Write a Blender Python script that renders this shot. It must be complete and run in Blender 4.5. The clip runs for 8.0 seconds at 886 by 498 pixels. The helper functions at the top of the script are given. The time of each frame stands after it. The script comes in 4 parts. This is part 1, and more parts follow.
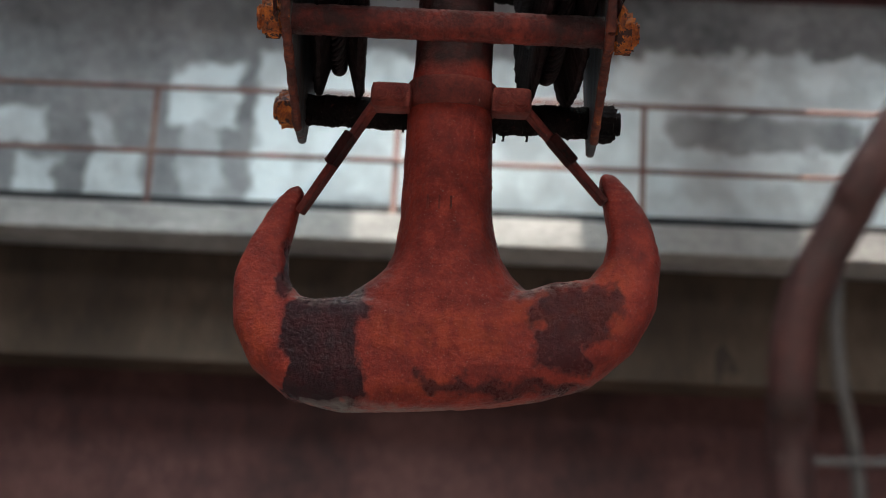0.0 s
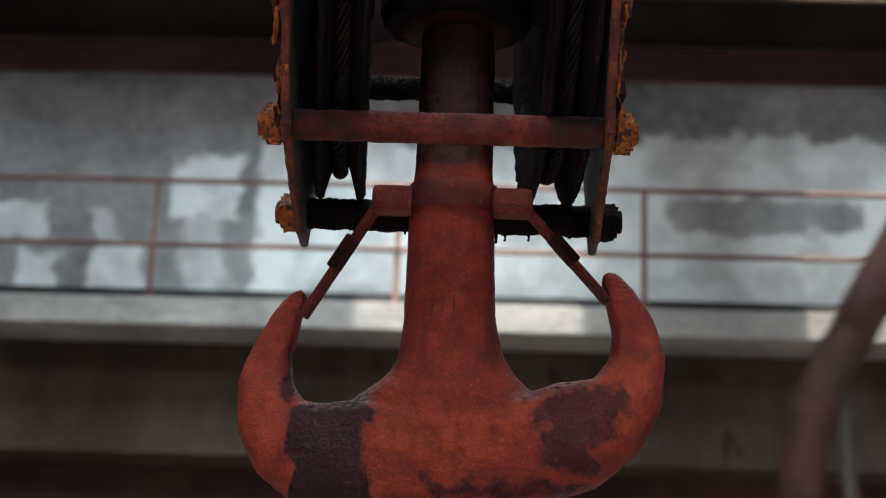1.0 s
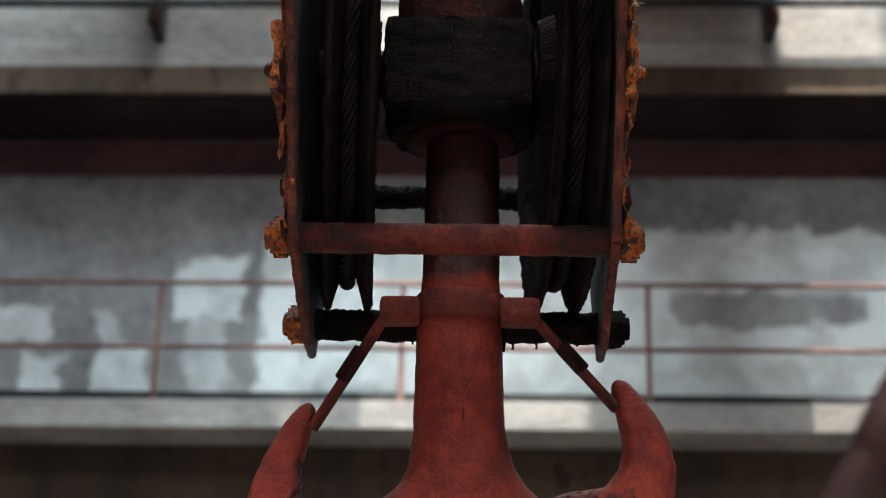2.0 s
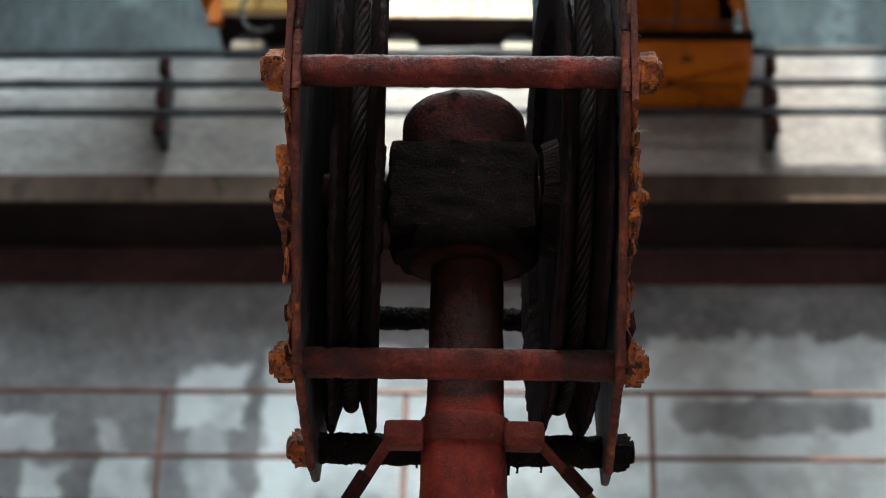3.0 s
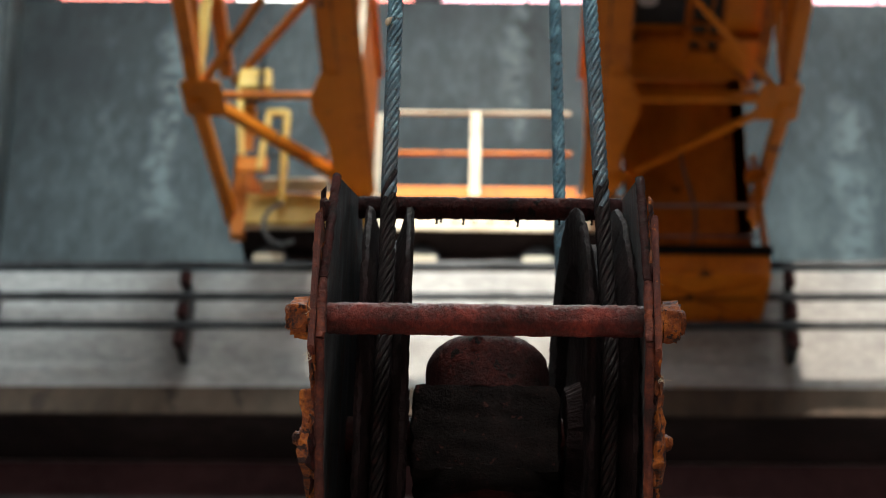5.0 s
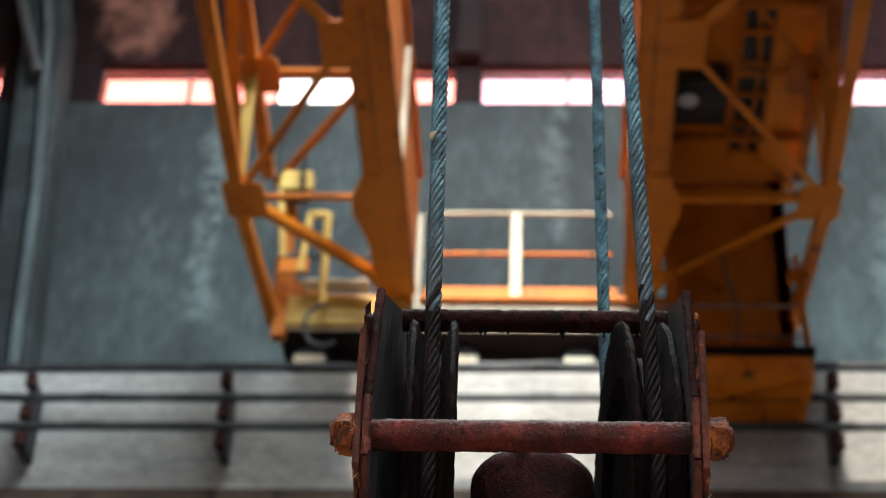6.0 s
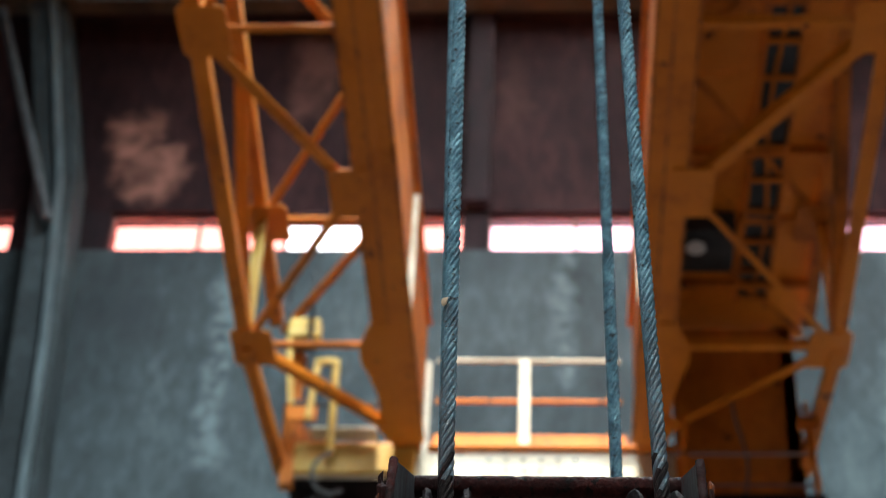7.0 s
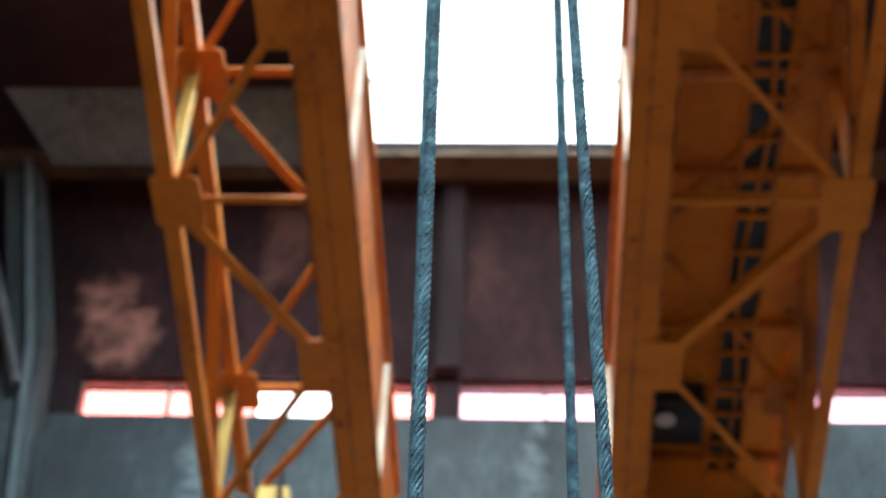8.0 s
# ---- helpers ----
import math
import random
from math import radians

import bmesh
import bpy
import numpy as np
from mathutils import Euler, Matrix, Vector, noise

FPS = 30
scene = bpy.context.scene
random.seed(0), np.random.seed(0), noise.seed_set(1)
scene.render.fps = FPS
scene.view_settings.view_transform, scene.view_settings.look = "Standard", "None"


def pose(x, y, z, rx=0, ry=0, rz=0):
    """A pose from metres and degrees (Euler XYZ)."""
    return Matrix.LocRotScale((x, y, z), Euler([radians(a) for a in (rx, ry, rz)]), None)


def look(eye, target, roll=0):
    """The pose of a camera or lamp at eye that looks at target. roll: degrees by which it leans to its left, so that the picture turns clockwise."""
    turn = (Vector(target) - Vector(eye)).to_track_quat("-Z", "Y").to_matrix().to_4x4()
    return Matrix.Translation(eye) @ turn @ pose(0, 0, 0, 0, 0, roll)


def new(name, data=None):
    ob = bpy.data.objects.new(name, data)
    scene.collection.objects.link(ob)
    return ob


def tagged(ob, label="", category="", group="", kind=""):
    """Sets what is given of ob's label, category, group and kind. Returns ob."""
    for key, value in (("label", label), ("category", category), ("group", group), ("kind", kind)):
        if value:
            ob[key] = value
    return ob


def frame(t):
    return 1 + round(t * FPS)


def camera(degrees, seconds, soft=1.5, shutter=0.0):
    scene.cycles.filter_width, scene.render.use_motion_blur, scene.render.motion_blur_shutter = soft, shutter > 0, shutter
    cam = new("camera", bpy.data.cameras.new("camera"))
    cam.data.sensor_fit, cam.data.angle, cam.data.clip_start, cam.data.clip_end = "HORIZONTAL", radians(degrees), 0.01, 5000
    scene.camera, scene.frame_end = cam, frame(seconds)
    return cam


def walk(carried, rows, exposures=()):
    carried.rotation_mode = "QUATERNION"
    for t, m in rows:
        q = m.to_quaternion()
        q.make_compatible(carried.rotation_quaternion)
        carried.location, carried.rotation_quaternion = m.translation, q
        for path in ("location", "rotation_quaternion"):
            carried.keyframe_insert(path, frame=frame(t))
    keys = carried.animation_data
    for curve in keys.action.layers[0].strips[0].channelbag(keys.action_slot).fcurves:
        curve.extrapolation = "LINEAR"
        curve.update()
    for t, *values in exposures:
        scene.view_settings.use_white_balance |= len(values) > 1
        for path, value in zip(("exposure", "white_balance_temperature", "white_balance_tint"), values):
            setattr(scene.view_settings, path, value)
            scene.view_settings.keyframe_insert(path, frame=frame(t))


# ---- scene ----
# the camera: a long lens on a slow upward tilt, focused on the hook block
cam = camera(27.0, 8.0, soft=0.9)
PATH = [
    (0.0, (0.045, -2.2542, 1.5528), (0.012, -0.3408, 2.1339), 3.11),
    (0.5, (0.043, -2.2573, 1.5635), (0.011, -0.3571, 2.1866), 2.8),
    (1.0, (0.043, -2.2604, 1.5733), (0.004, -0.3759, 2.2419), 2.13),
    (1.5, (0.04, -2.2632, 1.581), (0.002, -0.3958, 2.2961), 1.43),
    (3.0, (0.034, -2.2815, 1.6113), (-0.014, -0.4807, 2.4802), 1.27),
    (3.5, (0.036, -2.2884, 1.6196), (-0.012, -0.5121, 2.5375), 1.47),
    (4.0, (0.034, -2.2908, 1.6334), (-0.021, -0.5405, 2.5996), 1.6),
    (4.5, (0.032, -2.2952, 1.646), (-0.028, -0.5732, 2.6615), 1.73),
    (5.0, (0.028, -2.3118, 1.6513), (-0.043, -0.6201, 2.7158), 1.88),
    (6.5, (0.018, -2.3198, 1.6887), (-0.109, -0.7309, 2.8967), 2.96),
    (7.0, (0.015, -2.3358, 1.6981), (-0.109, -0.8001, 2.9733), 2.98),
    (7.5, (0.016, -2.3717, 1.6953), (-0.095, -0.8834, 3.0267), 3.05),
    (8.0, (0.026, -2.4195, 1.7385), (-0.068, -0.999, 3.1432), 3.01),
]
EXPOSURES = [(0.0, 1.35, 6600, 14), (1.5, 1.35, 6600, 13), (3.0, 1.25, 6600, 13), (5.0, 1.02, 6900, 14), (6.5, 1.12, 6550, 12), (8.0, 1.3, 6050, 10)]
walk(cam, [(t, look(eye, target, roll)) for t, eye, target, roll in PATH], EXPOSURES)
cam.data.dof.use_dof = True
cam.data.dof.focus_distance = 2.3
cam.data.dof.aperture_fstop = 6.3

# ---- light: sky over the roof openings, one sun through them ----
SUN_DIR = Vector((0.04, 0.33, -1.0)).normalized()
world = bpy.data.worlds.new("sky")
scene.world = world
world.use_nodes = True
wn = world.node_tree
sky = wn.nodes.new("ShaderNodeTexSky")
sky.sky_type = "NISHITA"
sky.sun_disc = False
sky.dust_density = 7.0
sky.air_density = 1.2
sky.sun_elevation = math.asin(-SUN_DIR.z)
sky.sun_rotation = math.atan2(-SUN_DIR.x, -SUN_DIR.y)
wn.nodes["Background"].inputs["Strength"].default_value = 0.15
tint = wn.nodes.new("ShaderNodeMix")
tint.data_type, tint.blend_type = "RGBA", "MULTIPLY"
tint.inputs[0].default_value = 1.0
tint.inputs[7].default_value = (0.96, 1.06, 1.0, 1)
wn.links.new(sky.outputs[0], tint.inputs[6])
wn.links.new(tint.outputs[2], wn.nodes["Background"].inputs["Color"])
sun = new("sun", bpy.data.lights.new("sun", "SUN"))
sun.data.energy = 5.0
sun.data.angle = radians(1.0)
sun.data.color = (1.0, 0.93, 0.80)
sun.matrix_world = look(Vector((0, 0, 40)), Vector((0, 0, 40)) + SUN_DIR)


def roof_fill_lamp(x0, x1, y0, y1, z, power, colour):
    """An area lamp that fills a roof opening."""
    la = bpy.data.lights.new("roof_fill_lamp", "AREA")
    la.shape, la.size, la.size_y, la.energy, la.color = "RECTANGLE", x1 - x0, y1 - y0, power, colour
    ob = new("roof_fill_lamp", la)
    ob.location = ((x0 + x1) / 2, (y0 + y1) / 2, z)
    return ob


roof_fill_lamp(-2.1, 3.1, -1.0, 7.5, 19.05, 1700, (0.74, 0.95, 1.0))
# added fill from behind the camera for the hook's front
roof_fill_lamp(-7.0, 7.0, -16.5, -7.5, 19.05, 1250, (0.92, 0.97, 1.0))


# ---- materials ----
def mat(name, dark, mid, light, rough=0.6, metal=0.0, grain=40.0, blotch=3.0, bump=0.3, spots=None, spot_at=0.62, streak=1.0, spot_scale=None, gloss=0.5):
    """A worn surface: blotches between three colours, fine grain, relief, and spots of a fourth colour."""
    m = bpy.data.materials.new(name)
    m.use_nodes = True
    nt = m.node_tree
    N, L = nt.nodes, nt.links
    b = N["Principled BSDF"]
    tc = N.new("ShaderNodeTexCoord")
    mp = N.new("ShaderNodeMapping")
    mp.inputs["Scale"].default_value = (1, 1, streak)
    L.new(tc.outputs["Object"], mp.inputs["Vector"])

    def noise_tex(scale, detail, rough_):
        n = N.new("ShaderNodeTexNoise")
        n.inputs["Scale"].default_value, n.inputs["Detail"].default_value, n.inputs["Roughness"].default_value = scale, detail, rough_
        L.new(mp.outputs["Vector"], n.inputs["Vector"])
        return n

    big, fine = noise_tex(blotch, 6, 0.62), noise_tex(grain, 5, 0.7)
    mixf = N.new("ShaderNodeMath")
    mixf.operation = "MULTIPLY_ADD"
    mixf.inputs[1].default_value = 0.35
    L.new(fine.outputs["Fac"], mixf.inputs[0])
    sub = N.new("ShaderNodeMath")
    sub.operation = "MULTIPLY"
    sub.inputs[1].default_value = 0.65
    L.new(big.outputs["Fac"], sub.inputs[0])
    L.new(sub.outputs[0], mixf.inputs[2])
    ramp = N.new("ShaderNodeValToRGB")
    ramp.color_ramp.elements[0].position, ramp.color_ramp.elements[1].position = 0.36, 0.64
    ramp.color_ramp.elements[0].color, ramp.color_ramp.elements[1].color = (*dark, 1), (*light, 1)
    e = ramp.color_ramp.elements.new(0.5)
    e.color = (*mid, 1)
    L.new(mixf.outputs[0], ramp.inputs["Fac"])
    colour = ramp.outputs["Color"]
    if spots:
        sp = noise_tex(spot_scale or grain * 0.35, 8, 0.65)
        sr = N.new("ShaderNodeValToRGB")
        sr.color_ramp.elements[0].position, sr.color_ramp.elements[1].position = spot_at, spot_at + 0.04
        L.new(sp.outputs["Fac"], sr.inputs["Fac"])
        mx = N.new("ShaderNodeMix")
        mx.data_type = "RGBA"
        mx.inputs[7].default_value = (*spots, 1)
        L.new(sr.outputs["Color"], mx.inputs[0])
        L.new(colour, mx.inputs[6])
        colour = mx.outputs[2]
    L.new(colour, b.inputs["Base Color"])
    rr = N.new("ShaderNodeMapRange")
    rr.inputs[3].default_value, rr.inputs[4].default_value = max(0.05, rough - 0.15), min(1.0, rough + 0.15)
    L.new(fine.outputs["Fac"], rr.inputs[0])
    L.new(rr.outputs[0], b.inputs["Roughness"])
    b.inputs["Metallic"].default_value = metal
    b.inputs["Specular IOR Level"].default_value = gloss
    bp = N.new("ShaderNodeBump")
    bp.inputs["Strength"].default_value = bump
    bp.inputs["Distance"].default_value = 0.6 / grain
    hs = N.new("ShaderNodeMath")
    hs.operation = "MULTIPLY_ADD"
    hs.inputs[1].default_value = 1.2
    L.new(fine.outputs["Fac"], hs.inputs[0])
    L.new(big.outputs["Fac"], hs.inputs[2])
    L.new(hs.outputs[0], bp.inputs["Height"])
    L.new(bp.outputs[0], b.inputs["Normal"])
    return m


RED = mat("red_oxide_paint", (0.055, 0.012, 0.011), (0.155, 0.026, 0.021), (0.28, 0.055, 0.040), 0.62, 0, 190, 16, 0.9, (0.30, 0.20, 0.17), 0.67, gloss=0.3)
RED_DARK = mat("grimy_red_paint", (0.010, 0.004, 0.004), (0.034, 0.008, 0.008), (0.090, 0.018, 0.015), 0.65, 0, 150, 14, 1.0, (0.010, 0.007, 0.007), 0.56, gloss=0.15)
RUST = mat("orange_rust", (0.05, 0.015, 0.011), (0.32, 0.075, 0.013), (0.72, 0.21, 0.025), 0.75, 0, 180, 34, 0.9, (0.05, 0.018, 0.015), 0.53)
GREASE = mat("black_grease", (0.003, 0.002, 0.002), (0.007, 0.005, 0.005), (0.017, 0.010, 0.010), 0.8, 0, 220, 30, 1.0, (0.060, 0.020, 0.017), 0.63, gloss=0.12)
SHEAVE = mat("greasy_cast_iron", (0.004, 0.002, 0.002), (0.010, 0.005, 0.006), (0.028, 0.014, 0.015), 0.7, 0.0, 160, 15, 1.0, (0.060, 0.052, 0.055), 0.65, gloss=0.12)
# the wire's cyan is the skylight's tint, put into its base colour
ROPE = mat("sky_tinted_wire", (0.026, 0.062, 0.085), (0.095, 0.240, 0.325), (0.29, 0.57, 0.70), 0.36, 0.3, 260, 30, 0.6, (0.012, 0.013, 0.014), 0.58)
ROPE_GREASED = mat("rope_in_black_grease", (0.003, 0.002, 0.002), (0.009, 0.006, 0.007), (0.030, 0.019, 0.021), 0.42, 0.1, 240, 25, 0.7, (0.028, 0.010, 0.010), 0.57, gloss=0.2)
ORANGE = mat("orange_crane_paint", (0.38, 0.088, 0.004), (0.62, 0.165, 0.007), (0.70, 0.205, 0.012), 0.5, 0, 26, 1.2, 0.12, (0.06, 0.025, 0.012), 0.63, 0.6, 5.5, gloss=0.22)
# a darker copy of the crane's orange, with near-black spots
ORANGE_DARK = mat("dark_spotted_orange_paint", (0.22, 0.052, 0.005), (0.50, 0.125, 0.007), (0.62, 0.165, 0.010), 0.6, 0, 10, 1.5, 0.12, (0.03, 0.015, 0.01), 0.61, 0.6, gloss=0.22)
YELLOW = mat("chrome_yellow_paint", (0.50, 0.25, 0.03), (0.68, 0.40, 0.06), (0.75, 0.52, 0.14), 0.5, 0, 18, 2, 0.15, (0.2, 0.08, 0.03), 0.64)
CREAM = mat("cream_painted_steel", (0.45, 0.33, 0.20), (0.66, 0.54, 0.38), (0.75, 0.66, 0.50), 0.5, 0, 18, 2, 0.15, (0.15, 0.07, 0.04), 0.66)
CONCRETE = mat("grey_concrete", (0.030, 0.037, 0.041), (0.080, 0.099, 0.106), (0.16, 0.195, 0.205), 0.85, 0, 9, 0.55, 0.25, (0.22, 0.27, 0.28), 0.66, 0.22, 1.3)
COLUMN = mat("dark_concrete_rib", (0.012, 0.015, 0.016), (0.030, 0.037, 0.040), (0.062, 0.075, 0.079), 0.85, 0, 9, 0.8, 0.25)
CONCRETE_PALE = mat("pale_concrete", (0.26, 0.25, 0.25), (0.38, 0.37, 0.36), (0.52, 0.51, 0.50), 0.85, 0, 8, 1.0, 0.25, (0.15, 0.14, 0.14), 0.66, 2.0, 1.5)
BROWN_WALL = mat("brown_soiled_wall", (0.045, 0.029, 0.021), (0.088, 0.058, 0.040), (0.145, 0.098, 0.070), 0.9, 0, 6, 0.8, 0.2, (0.05, 0.032, 0.024), 0.60, 0.5, 1.6)
MAROON = mat("maroon_soiled_wall", (0.045, 0.019, 0.018), (0.10, 0.040, 0.037), (0.18, 0.078, 0.068), 0.9, 0, 6, 0.6, 0.2, (0.18, 0.11, 0.10), 0.66, 0.8, 0.9)
SHADED_MAROON = mat("shaded_maroon_paint", (0.055, 0.022, 0.024), (0.105, 0.042, 0.046), (0.16, 0.066, 0.070), 0.9, 0, 6, 0.8, 0.2)
ROOF_DARK = mat("dark_rusty_sheeting", (0.010, 0.007, 0.008), (0.026, 0.014, 0.016), (0.050, 0.024, 0.025), 0.85, 0, 7, 0.5, 0.2, (0.07, 0.035, 0.033), 0.66, 0.4, 0.8, gloss=0.15)
# near-black used where shade falls under the runway beam and the end carriage
SHADE_BLACK = mat("black_shade", (0.009, 0.006, 0.006), (0.020, 0.013, 0.013), (0.038, 0.024, 0.024), 0.95, 0, 8, 0.8, 0.2, gloss=0.1)
DARK_STEEL = mat("dark_steel", (0.015, 0.016, 0.018), (0.03, 0.032, 0.036), (0.07, 0.07, 0.075), 0.55, 0.5, 30, 3, 0.2)
RAIL_RUST = mat("rusty_red_rail", (0.10, 0.045, 0.04), (0.21, 0.105, 0.09), (0.32, 0.21, 0.17), 0.8, 0, 40, 2.5, 0.4, (0.36, 0.10, 0.09), 0.58, 1.0, 1.5)
PIPE_RED = mat("worn_red_pipe", (0.020, 0.008, 0.009), (0.050, 0.014, 0.014), (0.11, 0.036, 0.033), 0.5, 0, 90, 14, 0.6, (0.26, 0.19, 0.19), 0.64)
SEAM_RUST = mat("rusted_seam", (0.10, 0.030, 0.008), (0.42, 0.11, 0.010), (0.60, 0.16, 0.014), 0.8, 0, 30, 5, 0.5, (0.025, 0.012, 0.008), 0.53, 1.0, 9.0)
HOSE = mat("grey_rubber_hose", (0.03, 0.03, 0.032), (0.055, 0.055, 0.058), (0.10, 0.10, 0.105), 0.6, 0, 60, 6, 0.3)
FLOOR = mat("dusty_floor", (0.085, 0.074, 0.070), (0.14, 0.124, 0.117), (0.21, 0.185, 0.175), 0.85, 0, 8, 0.6, 0.3)
WHITE_GLASS = mat("milky_lamp_glass", (0.6, 0.6, 0.6), (0.75, 0.75, 0.75), (0.8, 0.8, 0.8), 0.25, 0, 20, 3, 0.02)


def patch_layer(m, patches, colour, wobble=0.28, wobble_scale=1.6, soft=0.10, wear_scale=2.2, wear_low=0.55, rough=None):
    """Lay worn patches of another coat on a material: boxes in x and z with a wandering outline. An amount below zero rubs the coat thin."""
    nt = m.node_tree
    N, L = nt.nodes, nt.links
    b = N["Principled BSDF"]
    base = b.inputs["Base Color"].links[0].from_socket
    tc = N.new("ShaderNodeTexCoord")
    sep = N.new("ShaderNodeSeparateXYZ")
    wob = N.new("ShaderNodeTexNoise")
    wob.inputs["Scale"].default_value, wob.inputs["Detail"].default_value = wobble_scale, 5
    add = N.new("ShaderNodeVectorMath")
    add.operation = "MULTIPLY_ADD"
    add.inputs[1].default_value = (wobble, wobble, wobble)
    L.new(tc.outputs["Object"], wob.inputs["Vector"])
    L.new(wob.outputs["Color"], add.inputs[0])
    L.new(tc.outputs["Object"], add.inputs[2])
    L.new(add.outputs[0], sep.inputs[0])
    h = wobble / 2

    def window(sock, lo, hi):
        a, c = N.new("ShaderNodeMapRange"), N.new("ShaderNodeMapRange")
        a.inputs[1].default_value, a.inputs[2].default_value = lo, lo + soft
        c.inputs[1].default_value, c.inputs[2].default_value = hi, hi - soft
        L.new(sock, a.inputs[0])
        L.new(sock, c.inputs[0])
        p = N.new("ShaderNodeMath")
        p.operation = "MULTIPLY"
        L.new(a.outputs[0], p.inputs[0])
        L.new(c.outputs[0], p.inputs[1])
        return p.outputs[0]

    total = None
    for x0, x1, z0, z1, amount in patches:
        p = N.new("ShaderNodeMath")
        p.operation = "MULTIPLY"
        L.new(window(sep.outputs["X"], x0 + h, x1 + h), p.inputs[0])
        L.new(window(sep.outputs["Z"], z0 + h, z1 + h), p.inputs[1])
        q = N.new("ShaderNodeMath")
        q.operation = "MULTIPLY"
        q.inputs[1].default_value = amount
        L.new(p.outputs[0], q.inputs[0])
        if total is None:
            total = q.outputs[0]
        else:
            a = N.new("ShaderNodeMath")
            a.operation = "MAXIMUM" if amount > 0 else "ADD"
            a.use_clamp = True
            L.new(total, a.inputs[0])
            L.new(q.outputs[0], a.inputs[1])
            total = a.outputs[0]
    wear = N.new("ShaderNodeTexNoise")
    wear.inputs["Scale"].default_value, wear.inputs["Detail"].default_value = wear_scale, 7
    L.new(tc.outputs["Object"], wear.inputs["Vector"])
    wr = N.new("ShaderNodeMapRange")
    wr.inputs[1].default_value, wr.inputs[2].default_value, wr.inputs[3].default_value = 0.38, 0.58, wear_low
    L.new(wear.outputs["Fac"], wr.inputs[0])
    fac = N.new("ShaderNodeMath")
    fac.operation = "MULTIPLY"
    L.new(total, fac.inputs[0])
    L.new(wr.outputs[0], fac.inputs[1])
    mx = N.new("ShaderNodeMix")
    mx.data_type = "RGBA"
    mx.inputs[7].default_value = (*colour, 1)
    L.new(fac.outputs[0], mx.inputs[0])
    L.new(base, mx.inputs[6])
    L.new(mx.outputs[2], b.inputs["Base Color"])
    if rough is not None:
        old = b.inputs["Roughness"].links[0].from_socket
        mr = N.new("ShaderNodeMix")
        mr.inputs[3].default_value = rough
        L.new(fac.outputs[0], mr.inputs[0])
        L.new(old, mr.inputs[2])
        L.new(mr.outputs[0], b.inputs["Roughness"])
    return m


WHITEWASH = patch_layer(mat("patched_whitewash_wall", (0.16, 0.16, 0.17), (0.29, 0.29, 0.30), (0.44, 0.44, 0.45), 0.9, 0, 7, 0.9, 0.25),
                        [(-1.95, 9.0, 5.9, 7.98, 1.0), (1.4, 9.0, 7.5, 8.10, 0.9), (-2.75, -2.06, 7.15, 7.78, 1.0), (-2.6, -2.2, 5.9, 7.25, 0.55), (-3.42, -2.86, 5.9, 7.0, 0.95), (-3.40, -3.15, 6.9, 7.3, 0.8),
                         (-4.05, -3.6, 5.9, 6.9, 1.0), (-4.5, -3.75, 6.95, 7.35, 0.8), (-6.5, -4.3, 5.9, 7.3, 0.7), (1.65, 3.35, 7.15, 7.5, -0.85), (-1.5, -0.6, 6.45, 6.62, -0.6), (3.6, 5.0, 6.6, 7.0, -0.6)],
                        (0.84, 0.90, 0.92), 0.40, 3.4, 0.07, 3.0, 0.62)
TOP_WALL = patch_layer(mat("dark_rusty_wall", (0.010, 0.005, 0.006), (0.028, 0.013, 0.014), (0.064, 0.027, 0.027), 0.9, 0, 7, 0.5, 0.2, (0.055, 0.027, 0.026), 0.66, 0.4, 0.8, gloss=0.1),
                       [(-5.55, -4.7, 16.6, 17.5, 0.8), (-5.25, -4.4, 15.95, 17.0, 0.7), (-5.5, -5.0, 16.2, 16.8, 0.5), (-3.4, -2.6, 17.2, 18.9, 0.22), (-0.7, -0.3, 17.0, 18.6, 0.14)], (0.36, 0.16, 0.12), 0.7, 3.0, 0.25, 2.4, 0.35)
WALL_STAINED = mat("stained_concrete", (0.017, 0.022, 0.024), (0.046, 0.059, 0.064), (0.10, 0.126, 0.133), 0.85, 0, 8, 0.7, 0.25, (0.22, 0.27, 0.28), 0.68, 0.45, 1.3)
patch_layer(WALL_STAINED, [(-3.95, -3.45, 12.2, 15.2, 0.6), (-4.5, -4.25, 12.5, 13.8, 0.5), (-2.5, -2.2, 12.0, 14.6, 0.4), (-0.1, 0.25, 13.3, 15.3, 0.55), (3.4, 3.9, 11.0, 14.0, 0.5), (-5.6, 3.0, 10.2, 11.3, 0.35)], (0.22, 0.27, 0.28), 0.6, 1.8, 0.2, 5.0, 0.0)
patch_layer(WALL_STAINED, [(-5.5, -4.3, 13.6, 15.4, 0.7), (-3.4, -2.5, 14.2, 15.4, 0.6), (-1.2, 0.0, 14.5, 15.4, 0.6), (0.3, 3.0, 12.2, 14.6, 0.35), (-3.0, -2.2, 11.0, 12.2, 0.5)], (0.030, 0.035, 0.040), 0.9, 0.9, 0.4, 1.5, 0.2)
HOOK_PAINT = mat("worn_red_oxide_hook", (0.155, 0.019, 0.016), (0.25, 0.030, 0.022), (0.40, 0.056, 0.034), 0.40, 0, 210, 34, 0.8, (0.33, 0.17, 0.15), 0.62, spot_scale=420, gloss=0.28)
patch_layer(HOOK_PAINT, [(-0.09, 0.03, -0.70, -0.672, 0.7), (0.08, 0.26, -0.62, -0.50, 0.35), (-0.27, -0.20, -0.68, -0.58, 0.4), (-0.09, 0.10, -0.66, -0.58, 0.3)], (0.52, 0.085, 0.025), 0.05, 14, 0.02, 70, 0.0)
